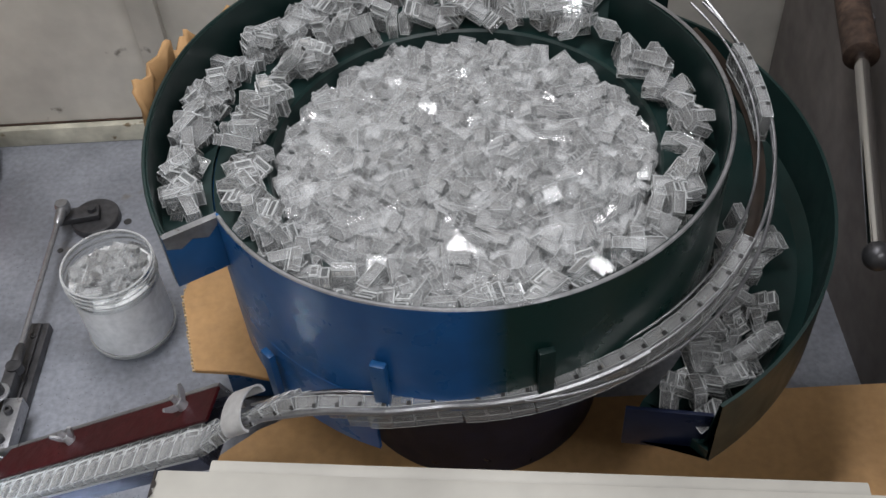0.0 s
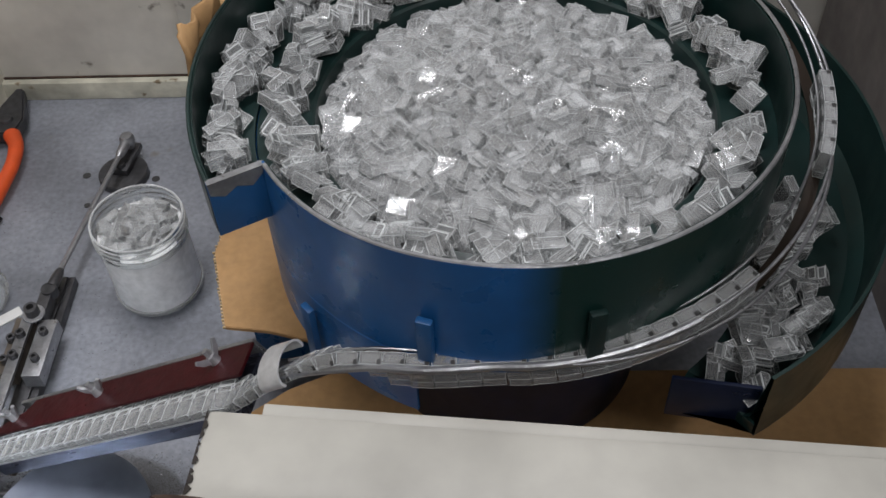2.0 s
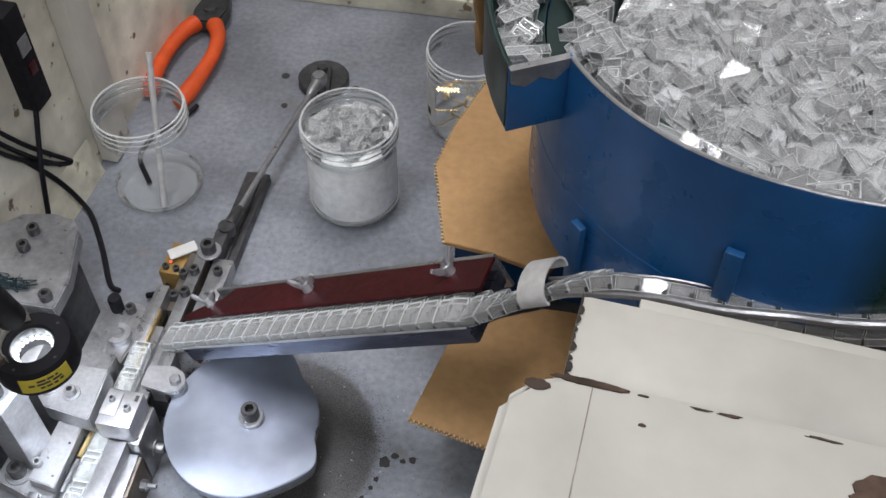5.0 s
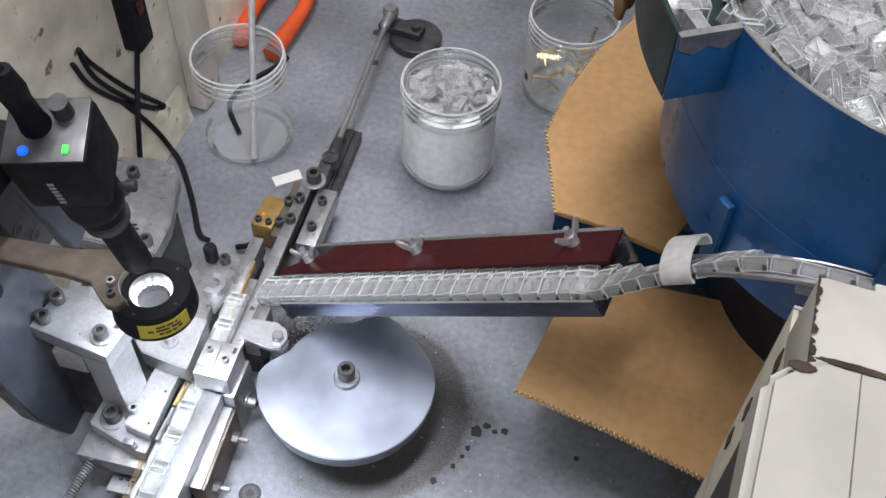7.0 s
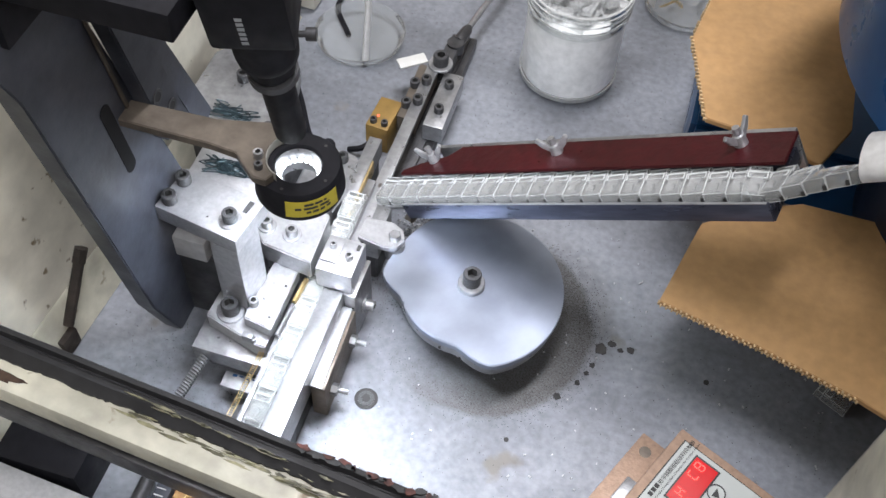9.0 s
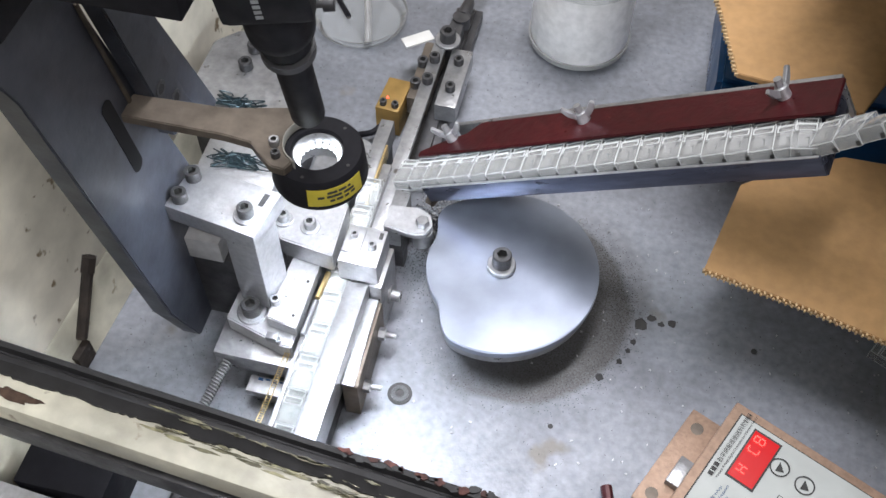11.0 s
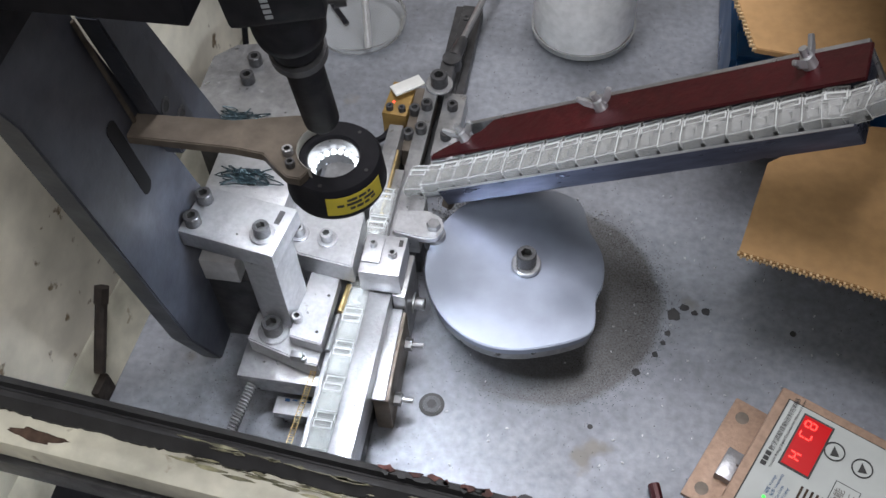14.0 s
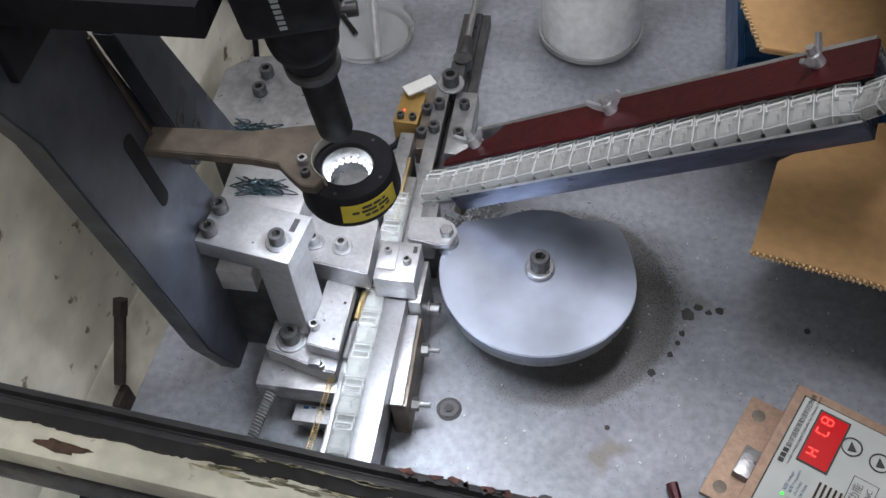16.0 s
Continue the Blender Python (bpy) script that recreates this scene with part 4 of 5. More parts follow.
for off in (-0.0014, 0.0014):
    part("edge_wire", tube([p + Vector((off, 0, 0)) for p in line], 0.00028, 5), BRASS, strip)
bm = bmesh.new()
for i in range(0, len(line) - 1):
    for k in range(2):
        p = line[i].lerp(line[i + 1], k / 2)
        slab(bm, p.x - 0.0015, p.x + 0.0015, p.y - 0.00012, p.y + 0.00012, p.z - 0.0001, p.z + 0.0002)
part("rung", bm, BRASS, strip, smooth=0)

gate = thing("rail_gate", "small aluminium gate block over the rail", "gate block")
part("block", block(-0.0455, -0.0225, 0.0415, 0.0680, 0.0462, 0.0640, 0.0008), ALU, gate)
part("leg", block(-0.0275, -0.0200, 0.0400, 0.0690, 0.0005, 0.0460, 0.0008), STEEL, gate)
part("top_tab", block(-0.0450, -0.0345, 0.0480, 0.0650, 0.0642, 0.0656, 0.0004), ALU, gate)
cap_screw(gate, -0.0400, 0.0590, 0.0657, 0.0042, False)
cap_screw(gate, -0.0285, 0.0545, 0.0642, 0.0050, False)
part("hole", prism([(-0.0265, 0.0610), (-0.0243, 0.0610), (-0.0243, 0.0655), (-0.0265, 0.0655)], 0.0640, 0.0643), INK_AND_SHADE, gate)
cap_screw(gate, 0, 0, 0, 0.0075, True, m=pose(-0.0198, 0.0545, 0.018, 0, 90, 0))

gib = thing("gib_block", "tan-topped steel side block with two studs", "block", pose(-0.0265, 0.010, 0, 0, 0, 1.5))
part("bar", block(-0.0015, 0.0075, -0.0285, 0.0285, 0.0005, 0.0330, 0.0008), BROWNSTEEL, gib)
part("top_strip", block(-0.0018, 0.0055, -0.0287, 0.0287, 0.0332, 0.0350, 0.0004), ALU, gib)
for y in (-0.0185, 0.0165):
    part("stud", tube([(0.0078, y, 0.018), (0.0180, y, 0.018)], 0.0016, 10), STEEL, gib)
    part("nut", lathe([(0.0001, 0), (0.0040, 0), (0.0040, 0.0040), (0.0001, 0.0040)], 24, hexa=(1, 2)), STEEL, gib, m=pose(0.0078, y, 0.018, 0, 90, 0))

# bracket and plates behind the press
bracket = thing("pivot_bracket", "rounded grey steel pivot bracket with bolts", "bracket")
part("plate", prism([(-0.088, 0.100), (-0.0575, 0.100), (-0.0555, 0.112), (-0.0555, 0.146), (-0.059, 0.1505), (-0.066, 0.1520), (-0.082, 0.1520), (-0.088, 0.146)], 0.0005, 0.0420, 0.001), STEEL, bracket)
cap_screw(bracket, -0.066, 0.144, 0.0421, 0.0075, False, True)
part("ear", lathe([(0.0045, 0.0), (0.0085, 0.0), (0.0085, 0.005), (0.0045, 0.005), (0.0045, 0.0)], 24, arc=(-120, 110)), ALU, bracket, m=pose(-0.0655, 0.121, 0.0422))
part("knob", lathe([(0.0001, 0), (0.0048, 0), (0.0048, 0.012), (0.0042, 0.0135), (0.0001, 0.0135)], 20), BLACKPLASTIC, bracket, m=pose(-0.0760, 0.1440, 0.0421))
rear = thing("rear_plate", "rounded grey steel rear plate with bolts", "plate")
part("plate", prism([(-0.162, 0.105), (-0.093, 0.105), (-0.093, 0.130), (-0.104, 0.172), (-0.112, 0.1815), (-0.128, 0.1845), (-0.150, 0.180), (-0.162, 0.168)], 0.078, 0.090, 0.001), STEEL, rear)
part("foot", block(-0.158, -0.104, 0.112, 0.160, 0.0005, 0.0778, 0.001), DARKSTEEL, rear)
for x, y in ((-0.1338, 0.165), (-0.134, 0.1495), (-0.101, 0.112)):
    cap_screw(rear, x, y, 0.0901, 0.0085, False, True)

# ---- pusher slide ----
guide = thing("slide_guide", "dark steel guide rail of the pusher slide", "guide rail")
part("rail", block(-0.0400, -0.0200, 0.150, 0.322, 0.0005, 0.0100, 0.0006), DARKSTEEL, guide, m=pose(0, 0, 0))
part("rail_top", block(-0.0345, -0.0255, 0.150, 0.320, 0.0102, 0.0130, 0.0005), DARKSTEEL, guide)
for y in (0.158, 0.232, 0.306):
    part("screw", DARKSCREW_MESH, STEEL, guide, m=pose(-0.030, y, 0.0131) @ Matrix.Scale(0.0052, 4) @ Matrix.Diagonal((1, 1, 0.3, 1)))
slide = thing("pusher_slide", "oily steel pusher carriage with socket screws", "slide", pose(0, 0.218, 0))
part("left_block", block(-0.0490, -0.0350, 0.0, 0.056, 0.0135, 0.0285, 0.0008), BROWNSTEEL, slide)
part("right_block", block(-0.0290, -0.0140, -0.002, 0.054, 0.0135, 0.0285, 0.0008), STEEL, slide)
part("pusher_bar", block(-0.0420, -0.0330, -0.125, 0.064, 0.0290, 0.0325, 0.0004), STEEL, slide, "long flat steel pusher blade")
for x, y, d in ((-0.0455, 0.012, 0.0075), (-0.0375, 0.014, 0.0075), (-0.0455, 0.033, 0.0075), (-0.0375, 0.035, 0.0075), (-0.0215, 0.014, 0.0070), (-0.0215, 0.040, 0.0070)):
    cap_screw(slide, x, y, 0.0326 if x > -0.043 and x < -0.03 else 0.0286, d, False, True)
cap_screw(slide, -0.0330, 0.0560, 0.0326, 0.0115, True, True)
part("clevis", block(-0.0370, -0.0270, 0.0570, 0.0840, 0.0140, 0.0280, 0.001), DARKSTEEL, slide)
part("rod_eye", lathe([(0.0001, 0), (0.0065, 0), (0.0065, 0.009), (0.0001, 0.009)], 24), DARKSTEEL, slide, m=pose(-0.030, 0.086, 0.021))

rod = thing("link_rod", "thin threaded steel link rod with ball joints", "link rod", pose(-0.030, 0.304, 0.026))
part("rod", tube([(0, 0.010, 0), (0, 0.176, 0)], 0.0024, 10), STEEL, rod)
part("socket", lathe([(0.0001, 0), (0.0050, 0), (0.0042, 0.016), (0.0026, 0.020), (0.0001, 0.020)], 20), DARKSTEEL, rod, m=pose(0, 0.004, 0, -90, 0, 0))
part("socket", lathe([(0.0001, 0), (0.0050, 0), (0.0042, 0.014), (0.0026, 0.018), (0.0001, 0.018)], 20), STEEL, rod, m=pose(0, 0.182, 0, 90, 0, 0))
part("ball_housing", lathe([(0.0001, -0.006), (0.0055, -0.006), (0.0072, -0.002), (0.0072, 0.003), (0.0055, 0.006), (0.0001, 0.0065)], 24), STEEL, rod, m=pose(0, 0.188, 0))
crank = thing("crank_disc", "black oily steel crank disc in the bed", "crank", pose(-0.008, 0.455, 0))
part("disc", lathe([(0.0001, 0.0005), (0.0235, 0.0005), (0.0235, 0.0075), (0.0225, 0.0085), (0.0001, 0.0085)], 48), DARKSTEEL, crank)
part("arm", block(-0.008, 0.008, -0.006, 0.034, 0.0087, 0.0155, 0.001), DARKSTEEL, crank)
part("pin", lathe([(0.0001, 0), (0.0040, 0), (0.0040, 0.010), (0.0001, 0.010)], 16), STEEL, crank, m=pose(0, 0.027, 0.0156))
part("boss", lathe([(0.0001, 0), (0.0050, 0), (0.0045, 0.004), (0.0001, 0.004)], 16, hexa=(1, 2)), DARKSTEEL, crank, m=pose(0, 0, 0.0156))

sensor = thing("position_sensor", "brass-coloured sensor block with dark screws and red lamp", "sensor", pose(-0.0590, 0.2090, 0, 0, 0, -4))
part("body", block(-0.0085, 0.0085, -0.0150, 0.0150, 0.0005, 0.0250, 0.0009), BRASSBLOCK, sensor)
for x in (-0.0040, 0.0045):
    cap_screw(sensor, x, -0.0105, 0.0251, 0.0050, False, True)
part("signal_lamp", lathe([(0.0001, 0), (0.0016, 0), (0.0012, 0.0012), (0.0001, 0.0015)], 14), material("red_signal_lamp", (0.9, 0.05, 0.03), 0.4, emit=(1.0, 0.05, 0.03), emit_power=4.0, grain=None, stain=None), sensor, "glowing red signal lamp", m=pose(-0.0030, -0.0040, 0.0251) @ Matrix.Scale(0.5, 4))
part("cable", tube(curve_points([(-0.0030, -0.0150, 0.010), (-0.0080, -0.0230, 0.008), (-0.0180, -0.0250, 0.004)], 6), 0.0022, 8), BLACKPLASTIC, sensor)

side_guide = thing("side_guide", "flat steel side guides at the mouth of the rail", "guide")
part("left_guide", block(-0.0570, -0.0480, 0.112, 0.172, 0.024, 0.0400, 0.0006), STEEL, side_guide)
part("left_foot", block(-0.0540, -0.0490, 0.115, 0.168, 0.0005, 0.0238, 0.0006), DARKSTEEL, side_guide)
part("brass_strip", block(-0.0476, -0.0462, 0.100, 0.150, 0.030, 0.0415, 0.0003), BRASS, side_guide, "gold-coloured strip")
part("right_guide", block(-0.0312, -0.0215, 0.086, 0.1140, 0.024, 0.0440, 0.0006), STEEL, side_guide)
part("right_foot", block(-0.0300, -0.0225, 0.088, 0.1125, 0.0005, 0.0238, 0.0006), DARKSTEEL, side_guide)
part("stop_nut", lathe([(0.0001, 0), (0.0050, 0), (0.0050, 0.0045), (0.0001, 0.0045)], 24, hexa=(1, 2)), BROWNSTEEL, side_guide, "brown hexagon nut", m=pose(-0.0125, 0.1243, 0.0290, 90, 0, 68))
part("stop_screw", tube([(-0.0210, 0.1010, 0.030), (-0.0060, 0.1030, 0.030)], 0.0030, 12), DARKSTEEL, side_guide)

follower = thing("cam_follower", "steel rocker with bolt and roller riding on the cam", "follower", pose(-0.0165, 0.091, 0))
part("rocker", prism([(-0.0150, -0.0060), (-0.0150, 0.0100), (0.0030, 0.0120), (0.0110, 0.0080), (0.0140, 0.0010), (0.0110, -0.0070), (0.0040, -0.0090)], 0.0400, 0.0450, 0.0008), ALU, follower)
part("roller", lathe([(0.0001, 0), (0.0062, 0), (0.0066, 0.001), (0.0066, 0.011), (0.0062, 0.012), (0.0001, 0.012)], 28), STEEL, follower, m=pose(0.0080, 0.0000, 0.0275))
part("bolt", lathe([(0.0001, 0), (0.0042, 0), (0.0042, 0.0035), (0.0036, 0.0042), (0.0001, 0.0042)], 24, hexa=(1, 2, 3)), STEEL, follower, m=pose(0.0080, 0.0000, 0.0451))
part("stem", block(-0.0140, -0.0040, -0.0040, 0.0060, 0.0005, 0.0398, 0.0006), DARKSTEEL, follower)

# ---- loose things on the bed ----
pliers = thing("pliers", "dark steel pliers with orange rubber handles", "pliers")
for pts in ([(-0.147, 0.503, 0.014), (-0.155, 0.485, 0.014), (-0.160, 0.455, 0.013), (-0.160, 0.425, 0.012), (-0.158, 0.412, 0.011), (-0.157, 0.402, 0.011)], [(-0.128, 0.503, 0.014), (-0.119, 0.486, 0.014), (-0.116, 0.460, 0.013), (-0.119, 0.430, 0.012), (-0.123, 0.406, 0.011), (-0.125, 0.393, 0.011)]):
    part("handle", tube(curve_points(pts, 5), [0.0086 - 0.0018 * abs(math.sin(0.16 * i)) for i in range(26)], 14), ORANGE, pliers, "orange rubber grip")
part("jaw", prism([(-0.150, 0.500), (-0.124, 0.500), (-0.120, 0.522), (-0.126, 0.545), (-0.134, 0.570), (-0.142, 0.570), (-0.150, 0.545), (-0.154, 0.520)], 0.006, 0.019, 0.002), DARKSTEEL, pliers)
part("pivot", lathe([(0.0001, 0), (0.007, 0), (0.006, 0.0025), (0.0001, 0.003)], 20), DARKSTEEL, pliers, m=pose(-0.137, 0.520, 0.0192))

part("rod", tube([(0.0130, -0.0260, 0.0045), (0.0030, 0.0330, 0.118)], 0.0026, 10), STRAPSTEEL, clear_jar, "bare steel rod")
part("sensor_flag", block(-0.011, 0.011, -0.005, 0.005, 0.0287, 0.0303, 0.0005), WHITEPLASTIC, slide, "small white plastic sensor flag", m=pose(-0.055, 0.056, 0, 0, 0, 38))
pen = solid("bit_holder", tube([(0.1255, -0.030, 0.0035), (0.1380, -0.075, 0.0035)], 0.0033, 10), REDPLATE, "short dark red metal stick on the bed", "stick")

table_screw = thing("bed_screw", "recessed hexagon-socket screw in the machine bed", "screw")
part("recess", lathe([(0.0001, 0.0002), (0.0073, 0.0002), (0.0073, 0.0005), (0.0001, 0.0005)], 28), INK_AND_SHADE, table_screw)
part("screw", DARKSCREW_MESH, STEEL, table_screw, m=pose(0, 0, 0.0004) @ Matrix.Scale(0.0104, 4) @ Matrix.Diagonal((1, 1, 0.12, 1)))
part("socket", lathe([(0.0001, 0), (0.0026, 0), (0.0026, 0.0002), (0.0001, 0.0002)], 6), INK_AND_SHADE, table_screw, m=pose(0, 0, 0.0018))
HOLE = lathe([(0.0001, 0.0002), (0.0030, 0.0002), (0.0030, 0.0006), (0.0001, 0.0006)], 20)
hole_mesh = mesh_of("bed_hole", HOLE, INK_AND_SHADE)
for x, y, s in ((0.0893, 0.0, 0.5), (0.0225, 0.452, 1.3), (-0.046, 0.458, 1.3), (-0.036, 0.418, 1.0), (0.20, 0.077, 0.6)):
    h = tagged(new("bed_hole", hole_mesh), "small dark drilled hole in the bed", "hole", "holes in the bed")
    h.matrix_basis = pose(x, y, 0) @ Matrix.Diagonal((s, s, 1, 1))
rng = random.Random(4)
oil = material("oil_drops", (0.05, 0.05, 0.052), 0.2, 0.1, (200, 0.1), None)
for x, y, r in ((0.1313, 0.0802, 0.0042), (0.1375, 0.086, 0.0025), (0.150, 0.085, 0.0028), (0.1285, 0.0665, 0.0019), (0.126, 0.060, 0.0017), (0.1219, 0.0515, 0.0019), (0.112, 0.038, 0.0023), (0.1435, 0.083, 0.0018)):
    pts = [(x + r * (1 + 0.25 * rng.uniform(-1, 1)) * math.cos(k * 0.52), y + r * (1 + 0.25 * rng.uniform(-1, 1)) * math.sin(k * 0.52)) for k in range(12)]
    solid("oil_drop", prism(pts, 0.0002, 0.0005), oil, "dark dried oil drop on the bed", "oil drop", group="oil drops")
# grime ring thrown off by the cam
bm = bmesh.new()
for k in range(2600):
    a = rng.gauss(-10, 60)
    r = rng.gauss(0.066, 0.007)
    x, y = CAM.x + 0.012 + r * math.cos(radians(a)), CAM.y + 0.003 + r * math.sin(radians(a))
    s = rng.uniform(0.00009, 0.00026)
    slab(bm, x - s, x + s, y - s * 0.7, y + s * 0.7, 0.0001, 0.0004)
for k in range(1500):
    x, y = rng.gauss(-0.075, 0.03), rng.gauss(-0.02, 0.03)
    s = rng.uniform(0.00006, 0.0002)
    slab(bm, x - s, x + s, y - s * 0.6, y + s * 0.6, 0.0001, 0.0004)
for k in range(1600):
    x, y = rng.gauss(-0.008, 0.010), rng.gauss(0.118, 0.022)
    s = rng.uniform(0.0001, 0.0003)
    slab(bm, x - s, x + s, y - s, y + s, 0.0001, 0.0006)
for k in range(2200):
    x, y = rng.uniform(-0.17, 0.3), rng.uniform(-0.07, 0.42)
    s = rng.uniform(0.00008, 0.00026)
    slab(bm, x - s, x + s, y - s, y + s, 0.0001, 0.0004)
solid("grime", bm, INK_AND_SHADE, "dark specks of grime scattered on the bed", "grime", "stuff", smooth=0)
bm = bmesh.new()
for k in range(300):
    if k % 2:
        x, y = rng.gauss(-0.005, 0.012), rng.gauss(0.138, 0.012)
    else:
        x, y = rng.uniform(0.0, 0.28), rng.uniform(-0.06, 0.2)
    s = rng.uniform(0.0003, 0.0010) if k % 2 else rng.uniform(0.0003, 0.0008)
    slab(bm, -s, s, -s * 0.5, s * 0.5, 0.0002, 0.0012, pose(x, y, 0, 0, 0, rng.uniform(0, 180)))
solid("swarf", bm, ALU, "pale plastic and metal crumbs on the bed", "crumbs", "stuff", smooth=0)


# ---- clear modular plugs ----
def plug_shape(bm, m, fine=True):
    """One clear eight-way plug: x is its width, y its length (contacts at +y), z its height."""
    slab(bm, -0.00585, 0.00585, -0.0107, 0.0060, -0.0033, 0.0033, m)
    slab(bm, -0.00585, 0.00585, 0.0060, 0.0107, -0.0040, 0.0018, m)
    slab(bm, -0.0046, 0.0046, -0.0104, 0.0010, -0.0021, 0.0021, m)
    slab(bm, -0.0030, 0.0030, -0.0095, 0.0020, 0.0037, 0.0044, m)
    # edge highlights painted as thin pale bars
    e = 0.00011 if fine else 0.00009
    for x in (-0.00585, 0.00585):
        for z in (-0.0033, 0.0033):
            slab(bm, x - e, x + e, -0.0107, 0.0060, z - e, z + e, m, 1)
    for y, z0, z1 in ((-0.0107, -0.0033, 0.0033), (0.0060, -0.0033, 0.0033), (0.0107, -0.0040, 0.0018)):
        for z in (z0, z1):
            slab(bm, -0.00585, 0.00585, y - e, y + e, z - e, z + e, m, 1)
        for x in (-0.00585, 0.00585):
            slab(bm, x - e, x + e, y - e, y + e, z0, z1, m, 1)
    if fine:
        for y0, y1, w in ((0.0012, 0.0050, 0.0047), (0.0064, 0.0102, 0.0047)):
            z = 0.0035 if y0 < 0.006 else 0.0020
            for y in (y0, y1):
                slab(bm, -w, w, y - 0.0003, y + 0.0003, z - 0.0002, z + 0.0002, m, 1)
            for x in (-w, w):
                slab(bm, x - 0.0003, x + 0.0003, y0, y1, z - 0.0002, z + 0.0002, m, 1)
        # latch lines and gap notch: shade painted as thin dark bars
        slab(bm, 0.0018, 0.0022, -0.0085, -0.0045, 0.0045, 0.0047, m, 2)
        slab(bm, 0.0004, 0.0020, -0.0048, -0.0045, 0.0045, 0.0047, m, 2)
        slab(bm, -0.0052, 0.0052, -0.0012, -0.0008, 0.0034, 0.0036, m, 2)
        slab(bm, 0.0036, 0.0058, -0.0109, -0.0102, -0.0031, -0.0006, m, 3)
    # contact slots, their shade drawn as dark bars
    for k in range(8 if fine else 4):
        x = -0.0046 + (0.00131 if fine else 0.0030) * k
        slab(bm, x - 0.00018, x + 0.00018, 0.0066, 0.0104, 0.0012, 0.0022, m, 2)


def plug_mesh(fine=True):
    bm = bmesh.new()
    plug_shape(bm, Matrix(), fine)
    return clear_mesh("modular_plug", bm)


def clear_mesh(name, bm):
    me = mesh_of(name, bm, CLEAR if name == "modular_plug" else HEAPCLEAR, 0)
    me.materials.append(EDGEGLINT)
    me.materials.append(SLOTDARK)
    me.materials.append(INK_AND_SHADE)
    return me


PLUG = plug_mesh()


def plug(m, label, group):
    ob = tagged(new("modular_plug", PLUG), label, "plug", group)
    ob.matrix_basis = m
    return ob


def heap(name, label, centre, radius, height, count, seed, squash=1.0, base=0.0):
    """A dense heap of plugs in random poses, as one body."""
    rg = random.Random(seed)
    bm = bmesh.new()
    for k in range(count):
        r = radius * math.sqrt(rg.random())
        a = rg.uniform(0, 2 * math.pi)
        top = height * (1 - squash * (r / radius) ** 2)
        z = base + top - abs(rg.gauss(0, 0.005))
        q = pose(r * math.cos(a), r * math.sin(a), z, rg.gauss(0, 28) + (180 if rg.random() < 0.4 else 0), rg.gauss(0, 26), rg.uniform(0, 360))
        plug_shape(bm, q @ Matrix.Scale(0.92, 4), False)
    # pale core added under the plugs to brighten the gaps between them
    core = bmesh.new()
    prev = None
    for i in range(13):
        q = radius * 1.02 * i / 12
        z = base + height * (1 - squash * (q / radius) ** 2) - 0.0055
        ring = [core.verts.new((max(q, 0.0005) * math.cos(2 * math.pi * k / 40), max(q, 0.0005) * math.sin(2 * math.pi * k / 40), z + rg.gauss(0, 0.0012))) for k in range(40)]
        if prev:
            for k in range(40):
                core.faces.new((prev[k], ring[k], ring[(k + 1) % 40], prev[(k + 1) % 40]))
        prev = ring
    me = bpy.data.meshes.new("tmp")
    for f in core.faces:
        f.material_index = 4
    core.to_mesh(me)
    bm.from_mesh(me)
    bpy.data.meshes.remove(me)
    core.free()
    body = clear_mesh(name, bm)
    body.materials.append(HEAPCORE)
    ob = tagged(new(name, body), label, "plug heap", "", "stuff")
    ob.matrix_basis = Matrix.Translation(centre)
    return ob


pile = heap("plug_heap", "dense heap of clear plastic plugs filling the bowl", BC, 0.105, 0.026, 1500, 11, 0.55, 0.284)
jar_fill = heap("plug_heap", "clear plugs filling the plastic jar", Vector((0.0545, 0.318, 0)), 0.0255, 0.014, 90, 5, 0.4, 0.068)
fill = lathe([(0.0001, 0.004), (0.030, 0.004), (0.0345, 0.007), (0.0364, 0.011), (0.0364, 0.0665), (0.0355, 0.0725), (0.0001, 0.0725)], 48)
tagged(new("plug_heap", mesh_of("plug_heap", fill, material("milky_packed_plugs", (0.93, 0.935, 0.93), 0.4, 0.0, (160, 0.06), (45, 0.05), 0.6, 130), 0.6)), "clear plugs packed milky white in the lower part of the jar", "plug heap", "", "stuff").matrix_basis = pose(0.0545, 0.318, 0)

# plugs creeping round the bowl's ledges
LEDGE_SPEED = -24.0
ledge_plugs = []
rng = random.Random(21)
for k in range(255):
    lane = k % 3
    if lane < 2:
        a0 = rng.uniform(0, 360)
        r0 = rng.uniform(0.121, 0.1325)
        lo, hi = 0, 360
    else:
        lo, hi = 98, 203
        a0 = rng.uniform(lo, hi)
        r0 = rng.uniform(0.1585, 0.1635)
    z0 = (0.3085 if lane < 2 else 0.3055) + rng.choice((0, 0, 0.006, 0.009))
    ob = plug(Matrix(), "clear plastic plug creeping round the bowl's ledge", "plugs on the bowl's ledges")
    ledge_plugs.append((ob, a0, r0, z0, rng.gauss(0, 22) + rng.choice((0, 0, 90, 180)), rng.gauss(0, 20) + rng.choice((0, 0, 0, 90)), rng.uniform(0, 360), lo, hi))

# plugs lying in the catch tray
rng = random.Random(33)
for k in range(46):
    a = rng.uniform(-49, 4)
    r = rng.uniform(0.156, min(0.192, tray_radius(a) - 0.014))
    plug(pose(BC.x + r * math.cos(radians(a)), BC.y + r * math.sin(radians(a)), 0.2105 + rng.choice((0, 0, 0.007)), rng.gauss(0, 20) + rng.choice((0, 90)), rng.gauss(0, 18), rng.uniform(0, 360)), "clear plastic plug fallen into the catch tray", "plugs in the catch tray")
